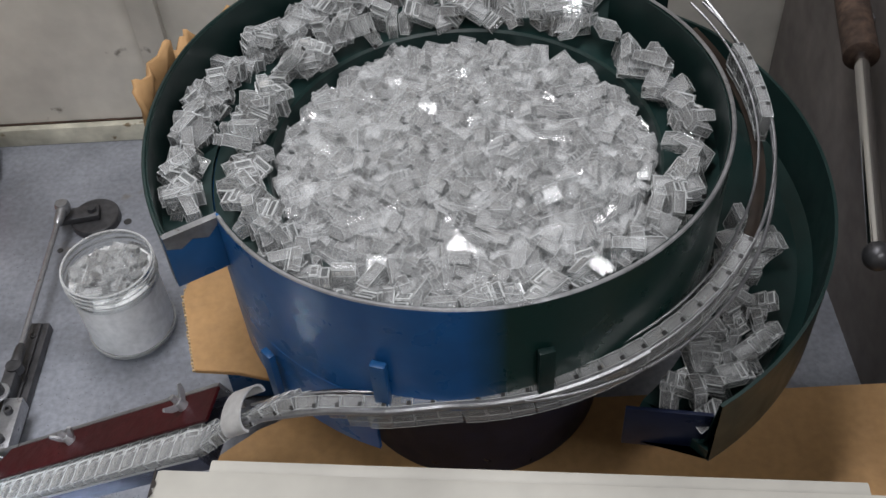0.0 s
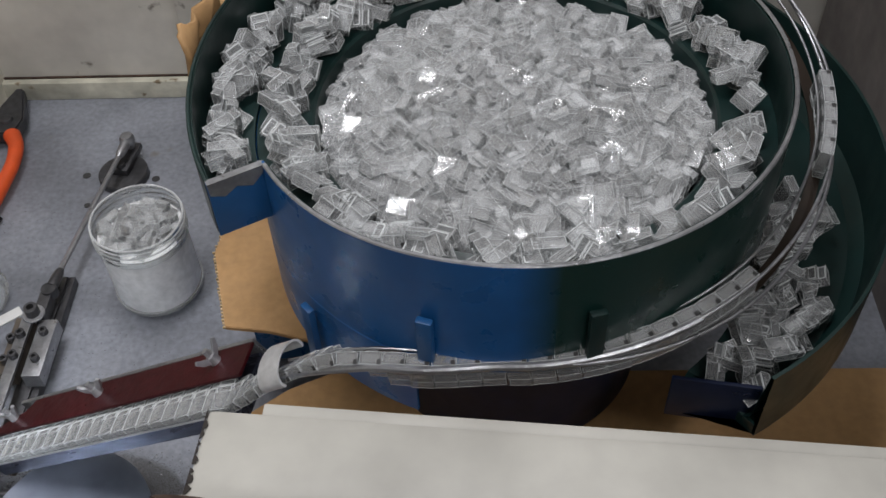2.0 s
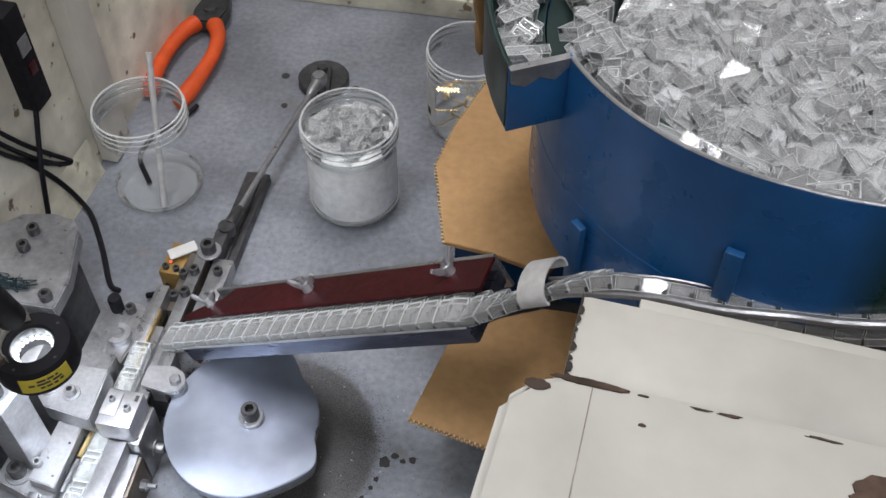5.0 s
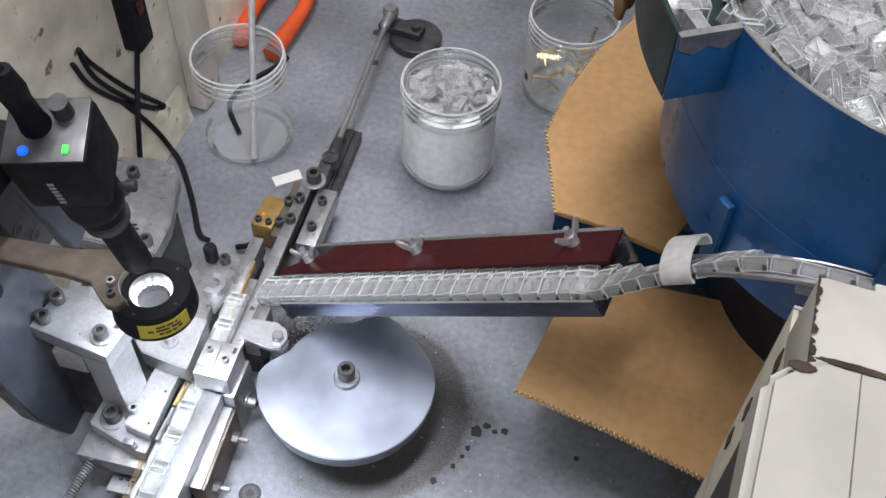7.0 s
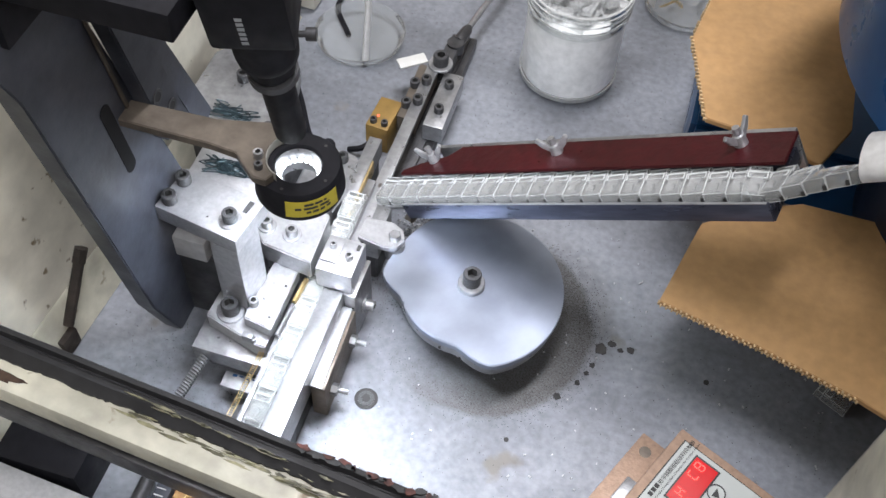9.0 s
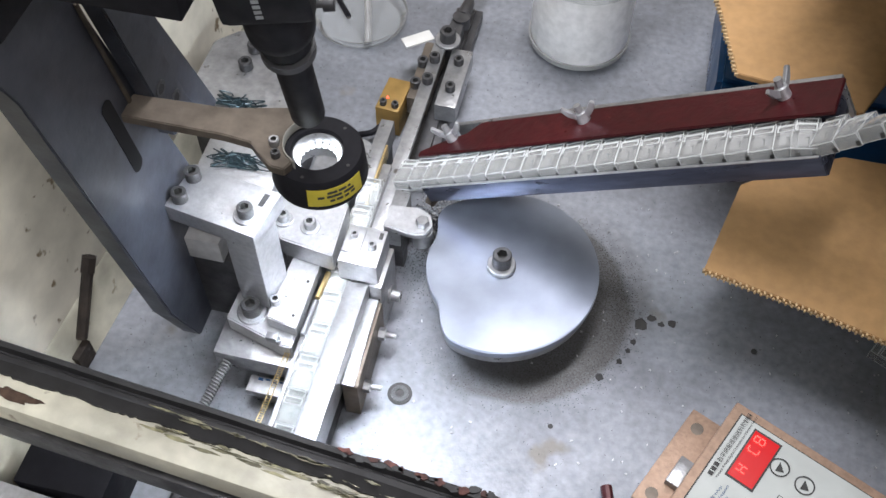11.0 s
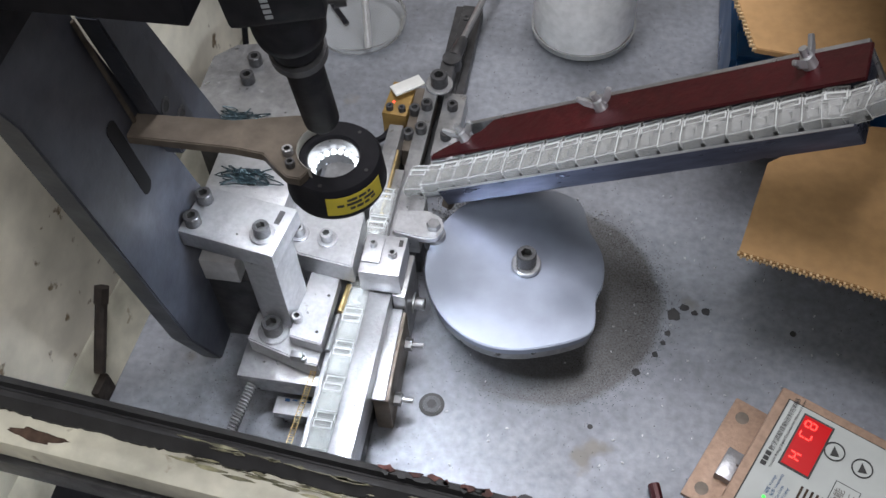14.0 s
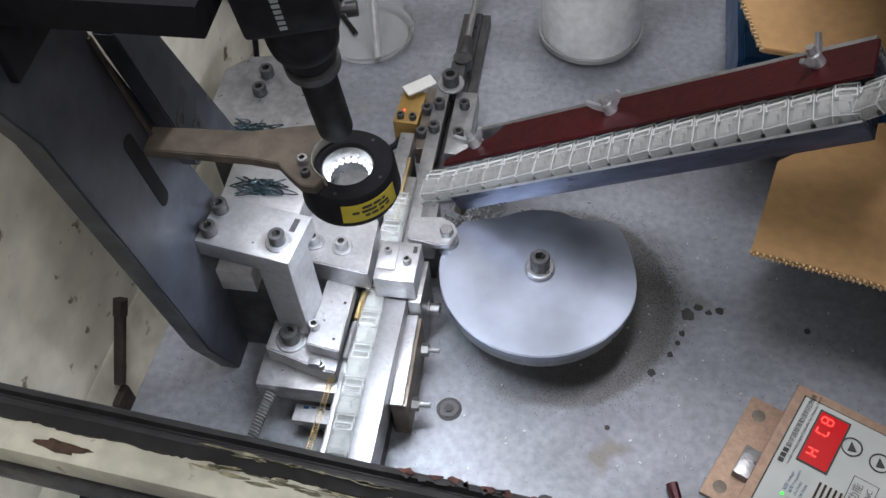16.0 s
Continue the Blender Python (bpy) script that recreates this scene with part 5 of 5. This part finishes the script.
plug(pose(0.278, 0.0895, 0.0042, 0, 0, 62), "clear plastic plug lying on the machine bed", "")

# the queue: slots along rail, chute and exit track, counted upstream
SLOTS = []
for k in range(38):
    SLOTS.append(pose(-0.0470, -0.6902 + 0.0216 * k, 0.0415, 0, 0, 0))
for k in range(21):
    x = 0.0010 + 0.0121 * k
    bend = max(0.0, 1 - k / 5)
    SLOTS.append(CHUTE @ pose(x - 0.010, 0.0, 0.0 - 0.0006 * bend, 0, 14 * bend * bend, 7))
upstream = curve_points([CHUTE @ Vector((CL - 0.010, 0, 0)), CHUTE @ Vector((CL + 0.006, 0, 0.0008))] + [Vector(p) + Vector((0.0008, 0.0078, 0.0030)) for p in FRONT[1:]] + [Vector(ring_point(a, -0.0078, 0.0030)) for a in range(-96, 41, 6)], 6)
dist = [0.0]
for a, b in zip(upstream, upstream[1:]):
    dist.append(dist[-1] + (b - a).length)


def on_line(s):
    for i in range(1, len(dist)):
        if dist[i] >= s:
            break
    k = min(1.0, (s - dist[i - 1]) / max(1e-6, dist[i] - dist[i - 1]))
    d = (upstream[min(i + 2, len(upstream) - 1)] - upstream[max(i - 3, 0)]).normalized()
    side = Vector((-d.y, d.x, 0)).normalized()
    up = d.cross(side)
    m = Matrix((d, side, up)).transposed().to_4x4()
    roll = -24 * min(1.0, max(0.0, (s - 0.015) / 0.03)) - 62 * min(1.0, max(0.0, (s - 0.095) / 0.055))
    m = m @ Matrix.Rotation(radians(roll), 4, "X")
    flat = Vector((0, 0.0078, 0.0030))
    m.translation = upstream[i - 1].lerp(upstream[i], k) - side * flat.y - up * flat.z + m.to_3x3() @ flat
    return m


s = 0.001
while s < dist[-1] - 0.01:
    SLOTS.append(on_line(s))
    s += 0.0122
for k in range(26):
    a = 40 + 4.2 * k
    SLOTS.append(pose(BC.x + 0.166 * math.cos(radians(a)), BC.y + 0.166 * math.sin(radians(a)), 0.3065, 0, 0, a + 90))
queue = []
for k in range(24, len(SLOTS)):
    if k < 86 or k % 12 in (2, 3, 4, 5, 6):
        queue.append((plug(SLOTS[k].copy(), "clear plastic plug queued in the feed track", "plugs in the feed track"), k))

# gold contacts in the third jar
rng = random.Random(2)
for k in range(26):
    bm = bmesh.new()
    n = rng.randint(5, 9)
    for j in range(n):
        slab(bm, -0.0022, 0.0022, j * 0.0028, j * 0.0028 + 0.0011, 0, 0.0003)
    slab(bm, -0.0003, 0.0003, 0, n * 0.0028, 0, 0.0003)
    r, a = 0.022 * math.sqrt(rng.random()), rng.uniform(0, 6.28)
    solid("contact_strip", bm, BRASS, "short gold contact strip in the jar", "contact strip", "", pose(0.133 + r * math.cos(a), 0.428 + r * math.sin(a), rng.uniform(0.008, 0.052), rng.gauss(0, 50), rng.gauss(0, 50), rng.uniform(0, 360)), "gold strips in the jar", smooth=0)
part("label_sheet", lathe([(0.03705, 0.014), (0.03735, 0.014), (0.03735, 0.060), (0.03705, 0.060), (0.03705, 0.014)], 14, arc=(196, 226)), WHITEPLASTIC, gold_jar, "white paper label")
part("label_spot", lathe([(0.03745, 0.022), (0.0376, 0.022), (0.0376, 0.029), (0.03745, 0.029), (0.03745, 0.022)], 6, arc=(206, 216)), INK_AND_SHADE, gold_jar)

# ---- controller details ----
def lettering(words, size, parent, m, mat=INK_AND_SHADE):
    cu = bpy.data.curves.new("lettering", "FONT")
    cu.body, cu.size = words, size
    tmp = new("lettering", cu)
    bpy.context.view_layer.update()
    me = bpy.data.meshes.new_from_object(tmp.evaluated_get(bpy.context.evaluated_depsgraph_get()))
    bpy.data.objects.remove(tmp)
    me.materials.clear()
    me.materials.append(mat)
    ob = new("lettering", me)
    ob.parent = parent
    ob.matrix_basis = m
    return ob


ZF = 0.0460
part("foil_border", prism([(0.0052, -0.1208), (0.0908, -0.1208), (0.0908, -0.0052), (0.0052, -0.0052)], 0.04505, 0.04515), INK_AND_SHADE, front_foil, "black border line")
lettering("數字調壓振動送料控制器", 0.0031, front_foil, pose(0.0105, -0.0370, ZF, 0, 0, 90))
lettering("Variable Voltage Digital Controller for Vibratory Feeder", 0.0019, front_foil, pose(0.0132, -0.0455, ZF, 0, 0, 90))
for k in range(3):
    part("brand_bar", block(0.0078, 0.0105, -0.0462 + 0.0030 * k, -0.0438 + 0.0030 * k, ZF, ZF + 0.0001, 0), INK_AND_SHADE, front_foil, "black brand mark as plain bars")
for k, words in enumerate(("電壓 Voltage", "頻率 Frequency", "On Delay", "Off Delay")):
    lettering(words, 0.0021, front_foil, pose(0.0175 + 0.0026 * k, -0.0590, ZF, 0, 0, 90), BLUE)
    part("lamp", lathe([(0.0001, 0), (0.0009, 0), (0.0009, 0.0003), (0.0001, 0.0003)], 10), GREENGLOW if k == 0 else PANEL, front_foil, "small indicator lamp", m=pose(0.0168 + 0.0026 * k, -0.0612, ZF))
for k in range(5):
    part("small_print", block(0.0295 + 0.0026 * k, 0.0307 + 0.0026 * k, -0.060, -0.046, ZF, ZF + 0.0001, 0), RUST, front_foil, "red small print as plain bars")
for x, y in ((0.0355, -0.0205), (0.0500, -0.0215)):
    part("key_ring", lathe([(0.0045, 0), (0.0052, 0), (0.0052, 0.0002), (0.0045, 0.0002), (0.0045, 0)], 32), INK_AND_SHADE, front_foil, m=pose(x, y, ZF))
    part("key_arrow", prism([(-0.0024, -0.0022), (-0.0024, 0.0022), (0.0030, 0.0)], 0, 0.0002), INK_AND_SHADE, front_foil, "black arrow key", m=pose(x, y, ZF, 0, 0, 112))
part("key_frame", prism([(0.0420, -0.0490), (0.0545, -0.0490), (0.0545, -0.0340), (0.0420, -0.0340)], ZF - 0.0001, ZF + 0.0001), INK_AND_SHADE, front_foil)
part("key_face", prism([(0.0424, -0.0486), (0.0541, -0.0486), (0.0541, -0.0344), (0.0424, -0.0344)], ZF + 0.0001, ZF + 0.0002), PANEL, front_foil, "pale function key")
lettering("功能", 0.0052, front_foil, pose(0.0475, -0.0475, ZF + 0.0003, 0, 0, 90), RUST)
lettering("FUNC", 0.0038, front_foil, pose(0.0525, -0.0475, ZF + 0.0003, 0, 0, 90), RUST)
# seven-segment digits H, C, 8 read along +y
SEG = {"a": (0, 0.0056, 1), "g": (0, 0.0028, 1), "d": (0, 0, 1), "f": (-0.0017, 0.0042, 0), "b": (0.0017, 0.0042, 0), "e": (-0.0017, 0.0014, 0), "c": (0.0017, 0.0014, 0)}
for y, digit in ((-0.0335, "fegbc"), (-0.0205, "adef"), (-0.0140, "abcdefg")):
    for sg in digit:
        u, v, flat = SEG[sg]
        w, h = (0.0013, 0.00035) if flat else (0.00035, 0.0011)
        part("segment", block(u - w, u + w, v - h, v + h, 0, 0.0002, 0), REDGLOW, display, m=pose(0.0232, y, 0.0464, 0, 0, 90))
part("flange", block(-0.0200, -0.0005, -0.0620, 0.0050, 0.0005, 0.0030, 0.0006), COPPERPAINT, controller, "bare copper-coloured mounting flange")
for y in (-0.0050, -0.0540):
    part("flange_hole", lathe([(0.0001, 0), (0.0037, 0), (0.0037, 0.0002), (0.0001, 0.0002)], 18), BROWNSTEEL, controller, m=pose(-0.0120, y, 0.0030))
part("latch", block(-0.0100, -0.0010, -0.0450, -0.0270, 0.0031, 0.0090, 0.0008), STEEL, controller, "small steel latch")

# ---- wrap of brown paper board behind the bowl ----
rng = random.Random(6)
bm = bmesh.new()
prev = None
for i in range(62):
    a = 174 - i * 1.4
    c, s_ = math.cos(radians(a)), math.sin(radians(a))
    top = 0.330 + 0.010 * math.sin(i * 0.23) + 0.006 * math.sin(i * 0.9) + rng.uniform(-0.006, 0.006)
    row = []
    for k in range(8):
        z = 0.250 + (top - 0.250) * k / 7
        fold = 0.0030 * math.sin(i * 0.55 + k * 0.8) + 0.0022 * math.sin(i * 1.3 - k * 1.1)
        r = 0.1835 + 0.006 * k / 7 + fold + rng.uniform(-0.0018, 0.0018)
        row.append(bm.verts.new((BC.x + r * c, BC.y + r * s_, z + rng.uniform(-0.001, 0.001))))
    if prev:
        for k in range(7):
            bm.faces.new((prev[k], row[k], row[k + 1], prev[k + 1]))
    prev = row
wrap = solid("cardboard_wrap", bm, CARD, "crumpled torn brown cardboard wrapped behind the bowl", "cardboard")
wrap.modifiers.new("thickness", "SOLIDIFY").thickness = 0.003

# flute edge on the near cardboard sheet
bm = bmesh.new()
p0, p1 = Vector((0.153, 0.067, 0)), Vector((0.267, 0.038, 0))
for k in range(70):
    p = p0.lerp(Vector((0.21, 0.0545, 0)), k / 35) if k <= 35 else Vector((0.21, 0.0545, 0)).lerp(p1, (k - 35) / 35)
    slab(bm, p.x - 0.0005, p.x + 0.0005, p.y - 0.0012, p.y + 0.0008, 0.0834 if k % 2 else 0.0848, 0.0852 if k % 2 else 0.0868)
part("flute_edge", bm, CARDEDGE, card1, "ragged corrugated edge", smooth=0)

bm = bmesh.new()
edge = [(0.1545, 0.181), (0.1365, 0.250), (0.143, 0.292), (0.158, 0.342), (0.183, 0.394)]
for (x0, y0), (x1, y1) in zip(edge, edge[1:]):
    n = int(math.hypot(x1 - x0, y1 - y0) / 0.0016)
    for k in range(n):
        x, y = x0 + (x1 - x0) * k / n + rng.uniform(-0.0008, 0.0004), y0 + (y1 - y0) * k / n
        slab(bm, x - 0.0012, x + 0.0008, y - 0.0005, y + 0.0005, 0.1184 if k % 2 else 0.1198, 0.1202 if k % 2 else 0.1218)
part("flute_edge", bm, CARDEDGE, card2, "ragged corrugated edge", smooth=0)

# ---- lever by the side wall ----
lever = thing("hand_lever", "chrome lever with ball tip and dark rubber grip", "lever")
a, b, c = Vector((0.590, 0.148, 0.245)), Vector((0.633, 0.328, 0.250)), Vector((0.648, 0.410, 0.252))
part("shaft", tube([a, b], 0.0052, 14), CHROME, lever)
part("ball_tip", lathe([(0.0001, -0.009)] + [(0.009 * math.cos(radians(t)), 0.009 * math.sin(radians(t))) for t in range(-75, 76, 15)] + [(0.0001, 0.009)], 20), DARKSTEEL, lever, m=pose(*a))
part("grip", tube([b - (c - b) * 0.02, b, c], [0.010, 0.0125, 0.0120], 18), RUST, lever, "dark brown rubber grip")
part("bracket", block(0.640, 0.6635, 0.385, 0.400, 0.232, 0.240, 0.001), STEEL, lever)

# ---- on the left wall ----
box = thing("signal_amplifier", "small black sensor amplifier with red button on the wall", "amplifier", pose(-0.169, 0.266, 0.116, 0, 0, -3.6))
part("case", block(-0.008, 0.007, -0.010, 0.010, 0.0, 0.085, 0.002), BLACKPLASTIC, box)
part("button", block(0.0071, 0.0085, -0.004, 0.004, 0.030, 0.040, 0.0005), REDPLATE, box, "red button")
part("screen", block(0.0071, 0.0080, -0.006, 0.006, 0.048, 0.062, 0.0003), STEEL, box, "small grey screen")
cable1 = solid("cable", tube(curve_points([(-0.169, 0.262, 0.117), (-0.169, 0.240, 0.070), (-0.172, 0.228, 0.020), (-0.166, 0.215, 0.004), (-0.150, 0.190, 0.004)], 8), 0.0021, 8), BLACKPLASTIC, "thin black cable hanging down the wall", "cable")
cable2 = solid("cable", tube(curve_points([(-0.1765, 0.236, 0.083), (-0.1735, 0.258, 0.040), (-0.1660, 0.266, 0.008), (-0.1520, 0.254, 0.003), (-0.130, 0.222, 0.003), (-0.112, 0.192, 0.003), (-0.1020, 0.1865, 0.003)], 8), 0.0022, 8), BLACKPLASTIC, "black cable lying across the bed", "cable")
cable_loop = solid("cable", tube(curve_points([(-0.1765, 0.195, 0.155), (-0.1760, 0.206, 0.126), (-0.1750, 0.236, 0.083), (-0.1715, 0.270, 0.047), (-0.1705, 0.279, 0.041), (-0.1710, 0.274, 0.049), (-0.1745, 0.243, 0.092), (-0.1765, 0.214, 0.140), (-0.1765, 0.206, 0.158), (-0.1760, 0.213, 0.128), (-0.1735, 0.242, 0.081), (-0.1710, 0.266, 0.050)], 8), 0.0019, 8), BLACKPLASTIC, "folded black cable bundle hanging on the wall", "cable")
cable3 = solid("cable", tube(curve_points([(-0.120, 0.300, 0.003), (-0.140, 0.330, 0.003), (-0.135, 0.360, 0.003), (-0.118, 0.385, 0.004), (-0.112, 0.40, 0.004)], 8), 0.0022, 8), BLACKPLASTIC, "dark cable lying behind the jar", "cable")
hook = thing("hex_key", "rusty brown bolt and bracket on the side wall", "bolt", pose(-0.1905, 0.002, 0, 0, 0, -3.6))
part("shank", tube([(0.004, 0.008, 0.052), (0.005, -0.020, 0.020)], 0.0034, 10), DARKRUST, hook)
part("head", tube([(0.004, 0.013, 0.058), (0.004, 0.007, 0.051)], 0.0046, 6), DARKRUST, hook)
part("foot", block(-0.002, 0.008, -0.032, -0.018, 0.0005, 0.016, 0.001), DARKRUST, hook)

# ---- beyond the front beam ----
outer = thing("outfeed_bracket", "dark steel outfeed bracket beyond the front beam", "bracket")
part("plate", block(-0.30, 0.06, -0.30, -0.072, -0.012, -0.004, 0.001), BLACKPAINT, outer)
part("grey_panel", prism([(-0.30, -0.104), (-0.165, -0.1155), (-0.105, -0.1195), (-0.105, -0.30), (-0.30, -0.30)], 0.030, 0.036, 0.0008), ALU, outer, "plain grey panel")
part("black_box", block(-0.178, -0.128, -0.112, -0.080, -0.003, 0.034, 0.002), BLACKPLASTIC, outer, "black plastic box")
part("box_screw", lathe([(0.0001, 0), (0.005, 0), (0.005, 0.005), (0.0001, 0.005)], 16), DARKSTEEL, outer, m=pose(-0.138, -0.088, 0.0342))
part("post", tube([(-0.0950, -0.0740, 0.020), (-0.0956, -0.135, 0.020)], 0.0042, 16), DARKSTEEL, outer, "dark steel rod")
scale_bar = part("scale_bar", block(-0.0905, -0.0815, -0.150, -0.074, 0.004, 0.017, 0.0006), BLACKPAINT, outer)
for k in range(12):
    part("scale_mark", block(-0.0898, -0.0840, -0.0800 - 0.0042 * k, -0.0794 - 0.0042 * k, 0.0171, 0.0173, 0), WHITEPLASTIC, scale_bar, "white scale mark")
part("wood_block", block(-0.0805, -0.0600, -0.160, -0.080, -0.003, 0.0135, 0.001), CARD, outer, "tan block")
paper = thing("printed_sheet", "white printed paper sheet by the frame", "paper", pose(-0.238, -0.118, 0.060, 0, 0, 14))
part("sheet", block(-0.035, 0.018, -0.05, 0.012, 0.0, 0.0005, 0), WHITEPLASTIC, paper)
for k in range(7):
    part("print_line", block(-0.030, 0.012 - 0.004 * (k % 3), 0.004 - k * 0.006, 0.0055 - k * 0.006, 0.0006, 0.0008, 0), INK_AND_SHADE, paper)

# worn patches on the front beam
rng = random.Random(17)


def flake(x, y, w, h, n=22, rough=0.3):
    return [(x + w * (1 + rough * rng.uniform(-1, 1)) * math.cos(k * 2 * math.pi / n), y + h * (1 + rough * rng.uniform(-1, 1)) * math.sin(k * 2 * math.pi / n)) for k in range(n)]


part("rust_patch", prism(flake(-0.0570, -0.0172, 0.0125, 0.0026), 0.0998, 0.1003), RUST, beam_body, "flaked brown rust patch")
tape = material("brittle_clear_tape", (0.17, 0.16, 0.10), 0.3, 0.0, (160, 0.35), (90, 0.4), 0.6, 200)
OLDTAPE = material("old_yellow_glue", (0.20, 0.19, 0.11), 0.45, 0.0, (120, 0.3), (60, 0.3), 0.5, 160)
for k in range(46):
    x = 0.014 + 0.0034 * k + rng.uniform(-0.002, 0.002)
    y = rng.choice((-0.0042, -0.0056, -0.0100, -0.0112)) - 0.004 * (k / 46)
    part("tape_flake", prism(flake(x, y, rng.uniform(0.0025, 0.0075), rng.uniform(0.0002, 0.0009), 16, 0.6), 0.1064 if y > -0.007 else 0.1022, 0.1069 if y > -0.007 else 0.1028), tape if k % 3 else OLDTAPE, gasket, "brittle yellowed tape flake")
for k in range(14):
    x = 0.012 + 0.012 * k
    part("glue_edge", prism(flake(x, -0.0118 - 0.0012 * (k % 3), 0.007, 0.0007, 12, 0.5), 0.0999, 0.1003), OLDTAPE, beam_body, "dried yellow glue line")
CRUMB = material("red_brown_flakes", (0.10, 0.035, 0.028), 0.7, 0.0, (200, 0.25), (60, 0.3), 0.6, 300)
for k in range(34):
    x = 0.098 + 0.0042 * k + rng.uniform(-0.002, 0.002)
    part("rust_flake", prism(flake(x, 0.0012 + rng.uniform(-0.0016, 0.0022), rng.uniform(0.0012, 0.0042), rng.uniform(0.0006, 0.0018), 9, 0.5), 0.1082, 0.1094), CRUMB if k % 2 else GASKET, gasket, "red-brown flake on the seal")
for x, y, w, h in ((0.088, -0.0565, 0.016, 0.0075), (0.30, -0.17, 0.03, 0.012), (-0.0050, -0.0470, 0.0032, 0.0016), (0.008, -0.0432, 0.010, 0.0010)):
    part("rust_patch", prism(flake(x, y, w, h, 40, 0.10), 0.4101, 0.4105), RUST, upper_panel, "brown rust patch")
for k in range(34):
    part("paint_chip", prism(flake(rng.uniform(0.01, 0.35), -0.0432 - abs(rng.gauss(0, 0.0005)), rng.uniform(0.001, 0.005), rng.uniform(0.0001, 0.0004), 10, 0.4), 0.4101, 0.4104), RUST, upper_panel, "small rusty paint chip")
for k in range(40):
    part("dirt_speck", prism(flake(rng.uniform(0.0, 0.4), rng.uniform(-0.2, -0.047), rng.uniform(0.0003, 0.0011), rng.uniform(0.0003, 0.0009), 7, 0.4), 0.4101, 0.4103), RUST if k % 3 else INK_AND_SHADE, upper_panel, "small dirt speck")


# ---- motion ----
def phase(t):
    """Degrees turned by the main shaft, nought in the rest position."""
    if t < 10.151:
        return (t - 10.151) * 666.0
    return 0.0 if t < 13.195 else (t - 13.195) * 677.0


def steps(t):
    """Plugs passed by the pusher, smooth within each stroke."""
    p = (phase(t) + 6771) / 360
    k = math.floor(p)
    f = p - k
    f = min(1.0, max(0.0, (f - 0.25) / 0.35))
    return k + f * f * (3 - 2 * f)


TICKS = [round(0.1 * k, 1) for k in range(161)]


def motions():
    walk(cam_plate, [(t, pose(CAM.x, CAM.y, 0, 0, 0, -phase(t))) for t in TICKS])
    turn, slides, rods, presses, rocks = [], [], [], [], []
    for t in TICKS:
        f = phase(t)
        a = radians(f - 160)
        px, py = -0.008 + 0.025 * math.sin(a), 0.455 - 0.025 * math.cos(a)
        turn.append((t, pose(-0.008, 0.455, 0, 0, 0, math.degrees(math.atan2(py - 0.455, px + 0.008)) - 90)))
        jx = -0.030
        jy = py - math.sqrt(0.188 ** 2 - (px - jx) ** 2)
        slides.append((t, pose(0, jy - 0.086, 0)))
        rods.append((t, pose(jx, jy, 0.026, 0, 0, math.degrees(math.atan2(py - jy, px - jx)) - 90)))
        presses.append((t, pose(-0.0995, 0.0305, -0.0025 * (1 - math.cos(radians(f))) / 2, 0, 0, -9.5)))
        rocks.append((t, pose(-0.0165 - 0.35 * (cam_radius(162 + f) - cam_radius(162)), 0.091, 0)))
    walk(crank, turn)
    walk(slide, slides)
    walk(rod, rods)
    walk(clamp_head, presses)
    walk(follower, rocks)
    marks = [round(0.5 * k, 1) for k in range(33)]
    for ob, a0, r0, z0, rx, ry, rz, lo, hi in ledge_plugs:
        rows = []
        for t in marks:
            if hi == 360:
                a = a0 + LEDGE_SPEED * t
            else:
                a = a0 + 3 * math.sin(0.7 * t + r0 * 500)
            rows.append((t, pose(BC.x + r0 * math.cos(radians(a)), BC.y + r0 * math.sin(radians(a)), z0 + 0.0008 * math.sin(5 * t + r0 * 900), rx + 3 * math.sin(3 * t + a0), ry, rz + a + 6 * math.sin(2 * t + a0))))
        walk(ob, rows)
    walk(pile, [(t, pose(BC.x, BC.y, 0.0004 * math.sin(7 * t), 0, 0, -5 * t)) for t in marks])
    for ob, k0 in queue:
        rows = []
        for t in TICKS[::2]:
            n = max(0.0, min(len(SLOTS) - 1.001, k0 - steps(t)))
            i = int(n)
            rows.append((t, SLOTS[i].lerp(SLOTS[i + 1], n - i)))
        walk(ob, rows)


motions()
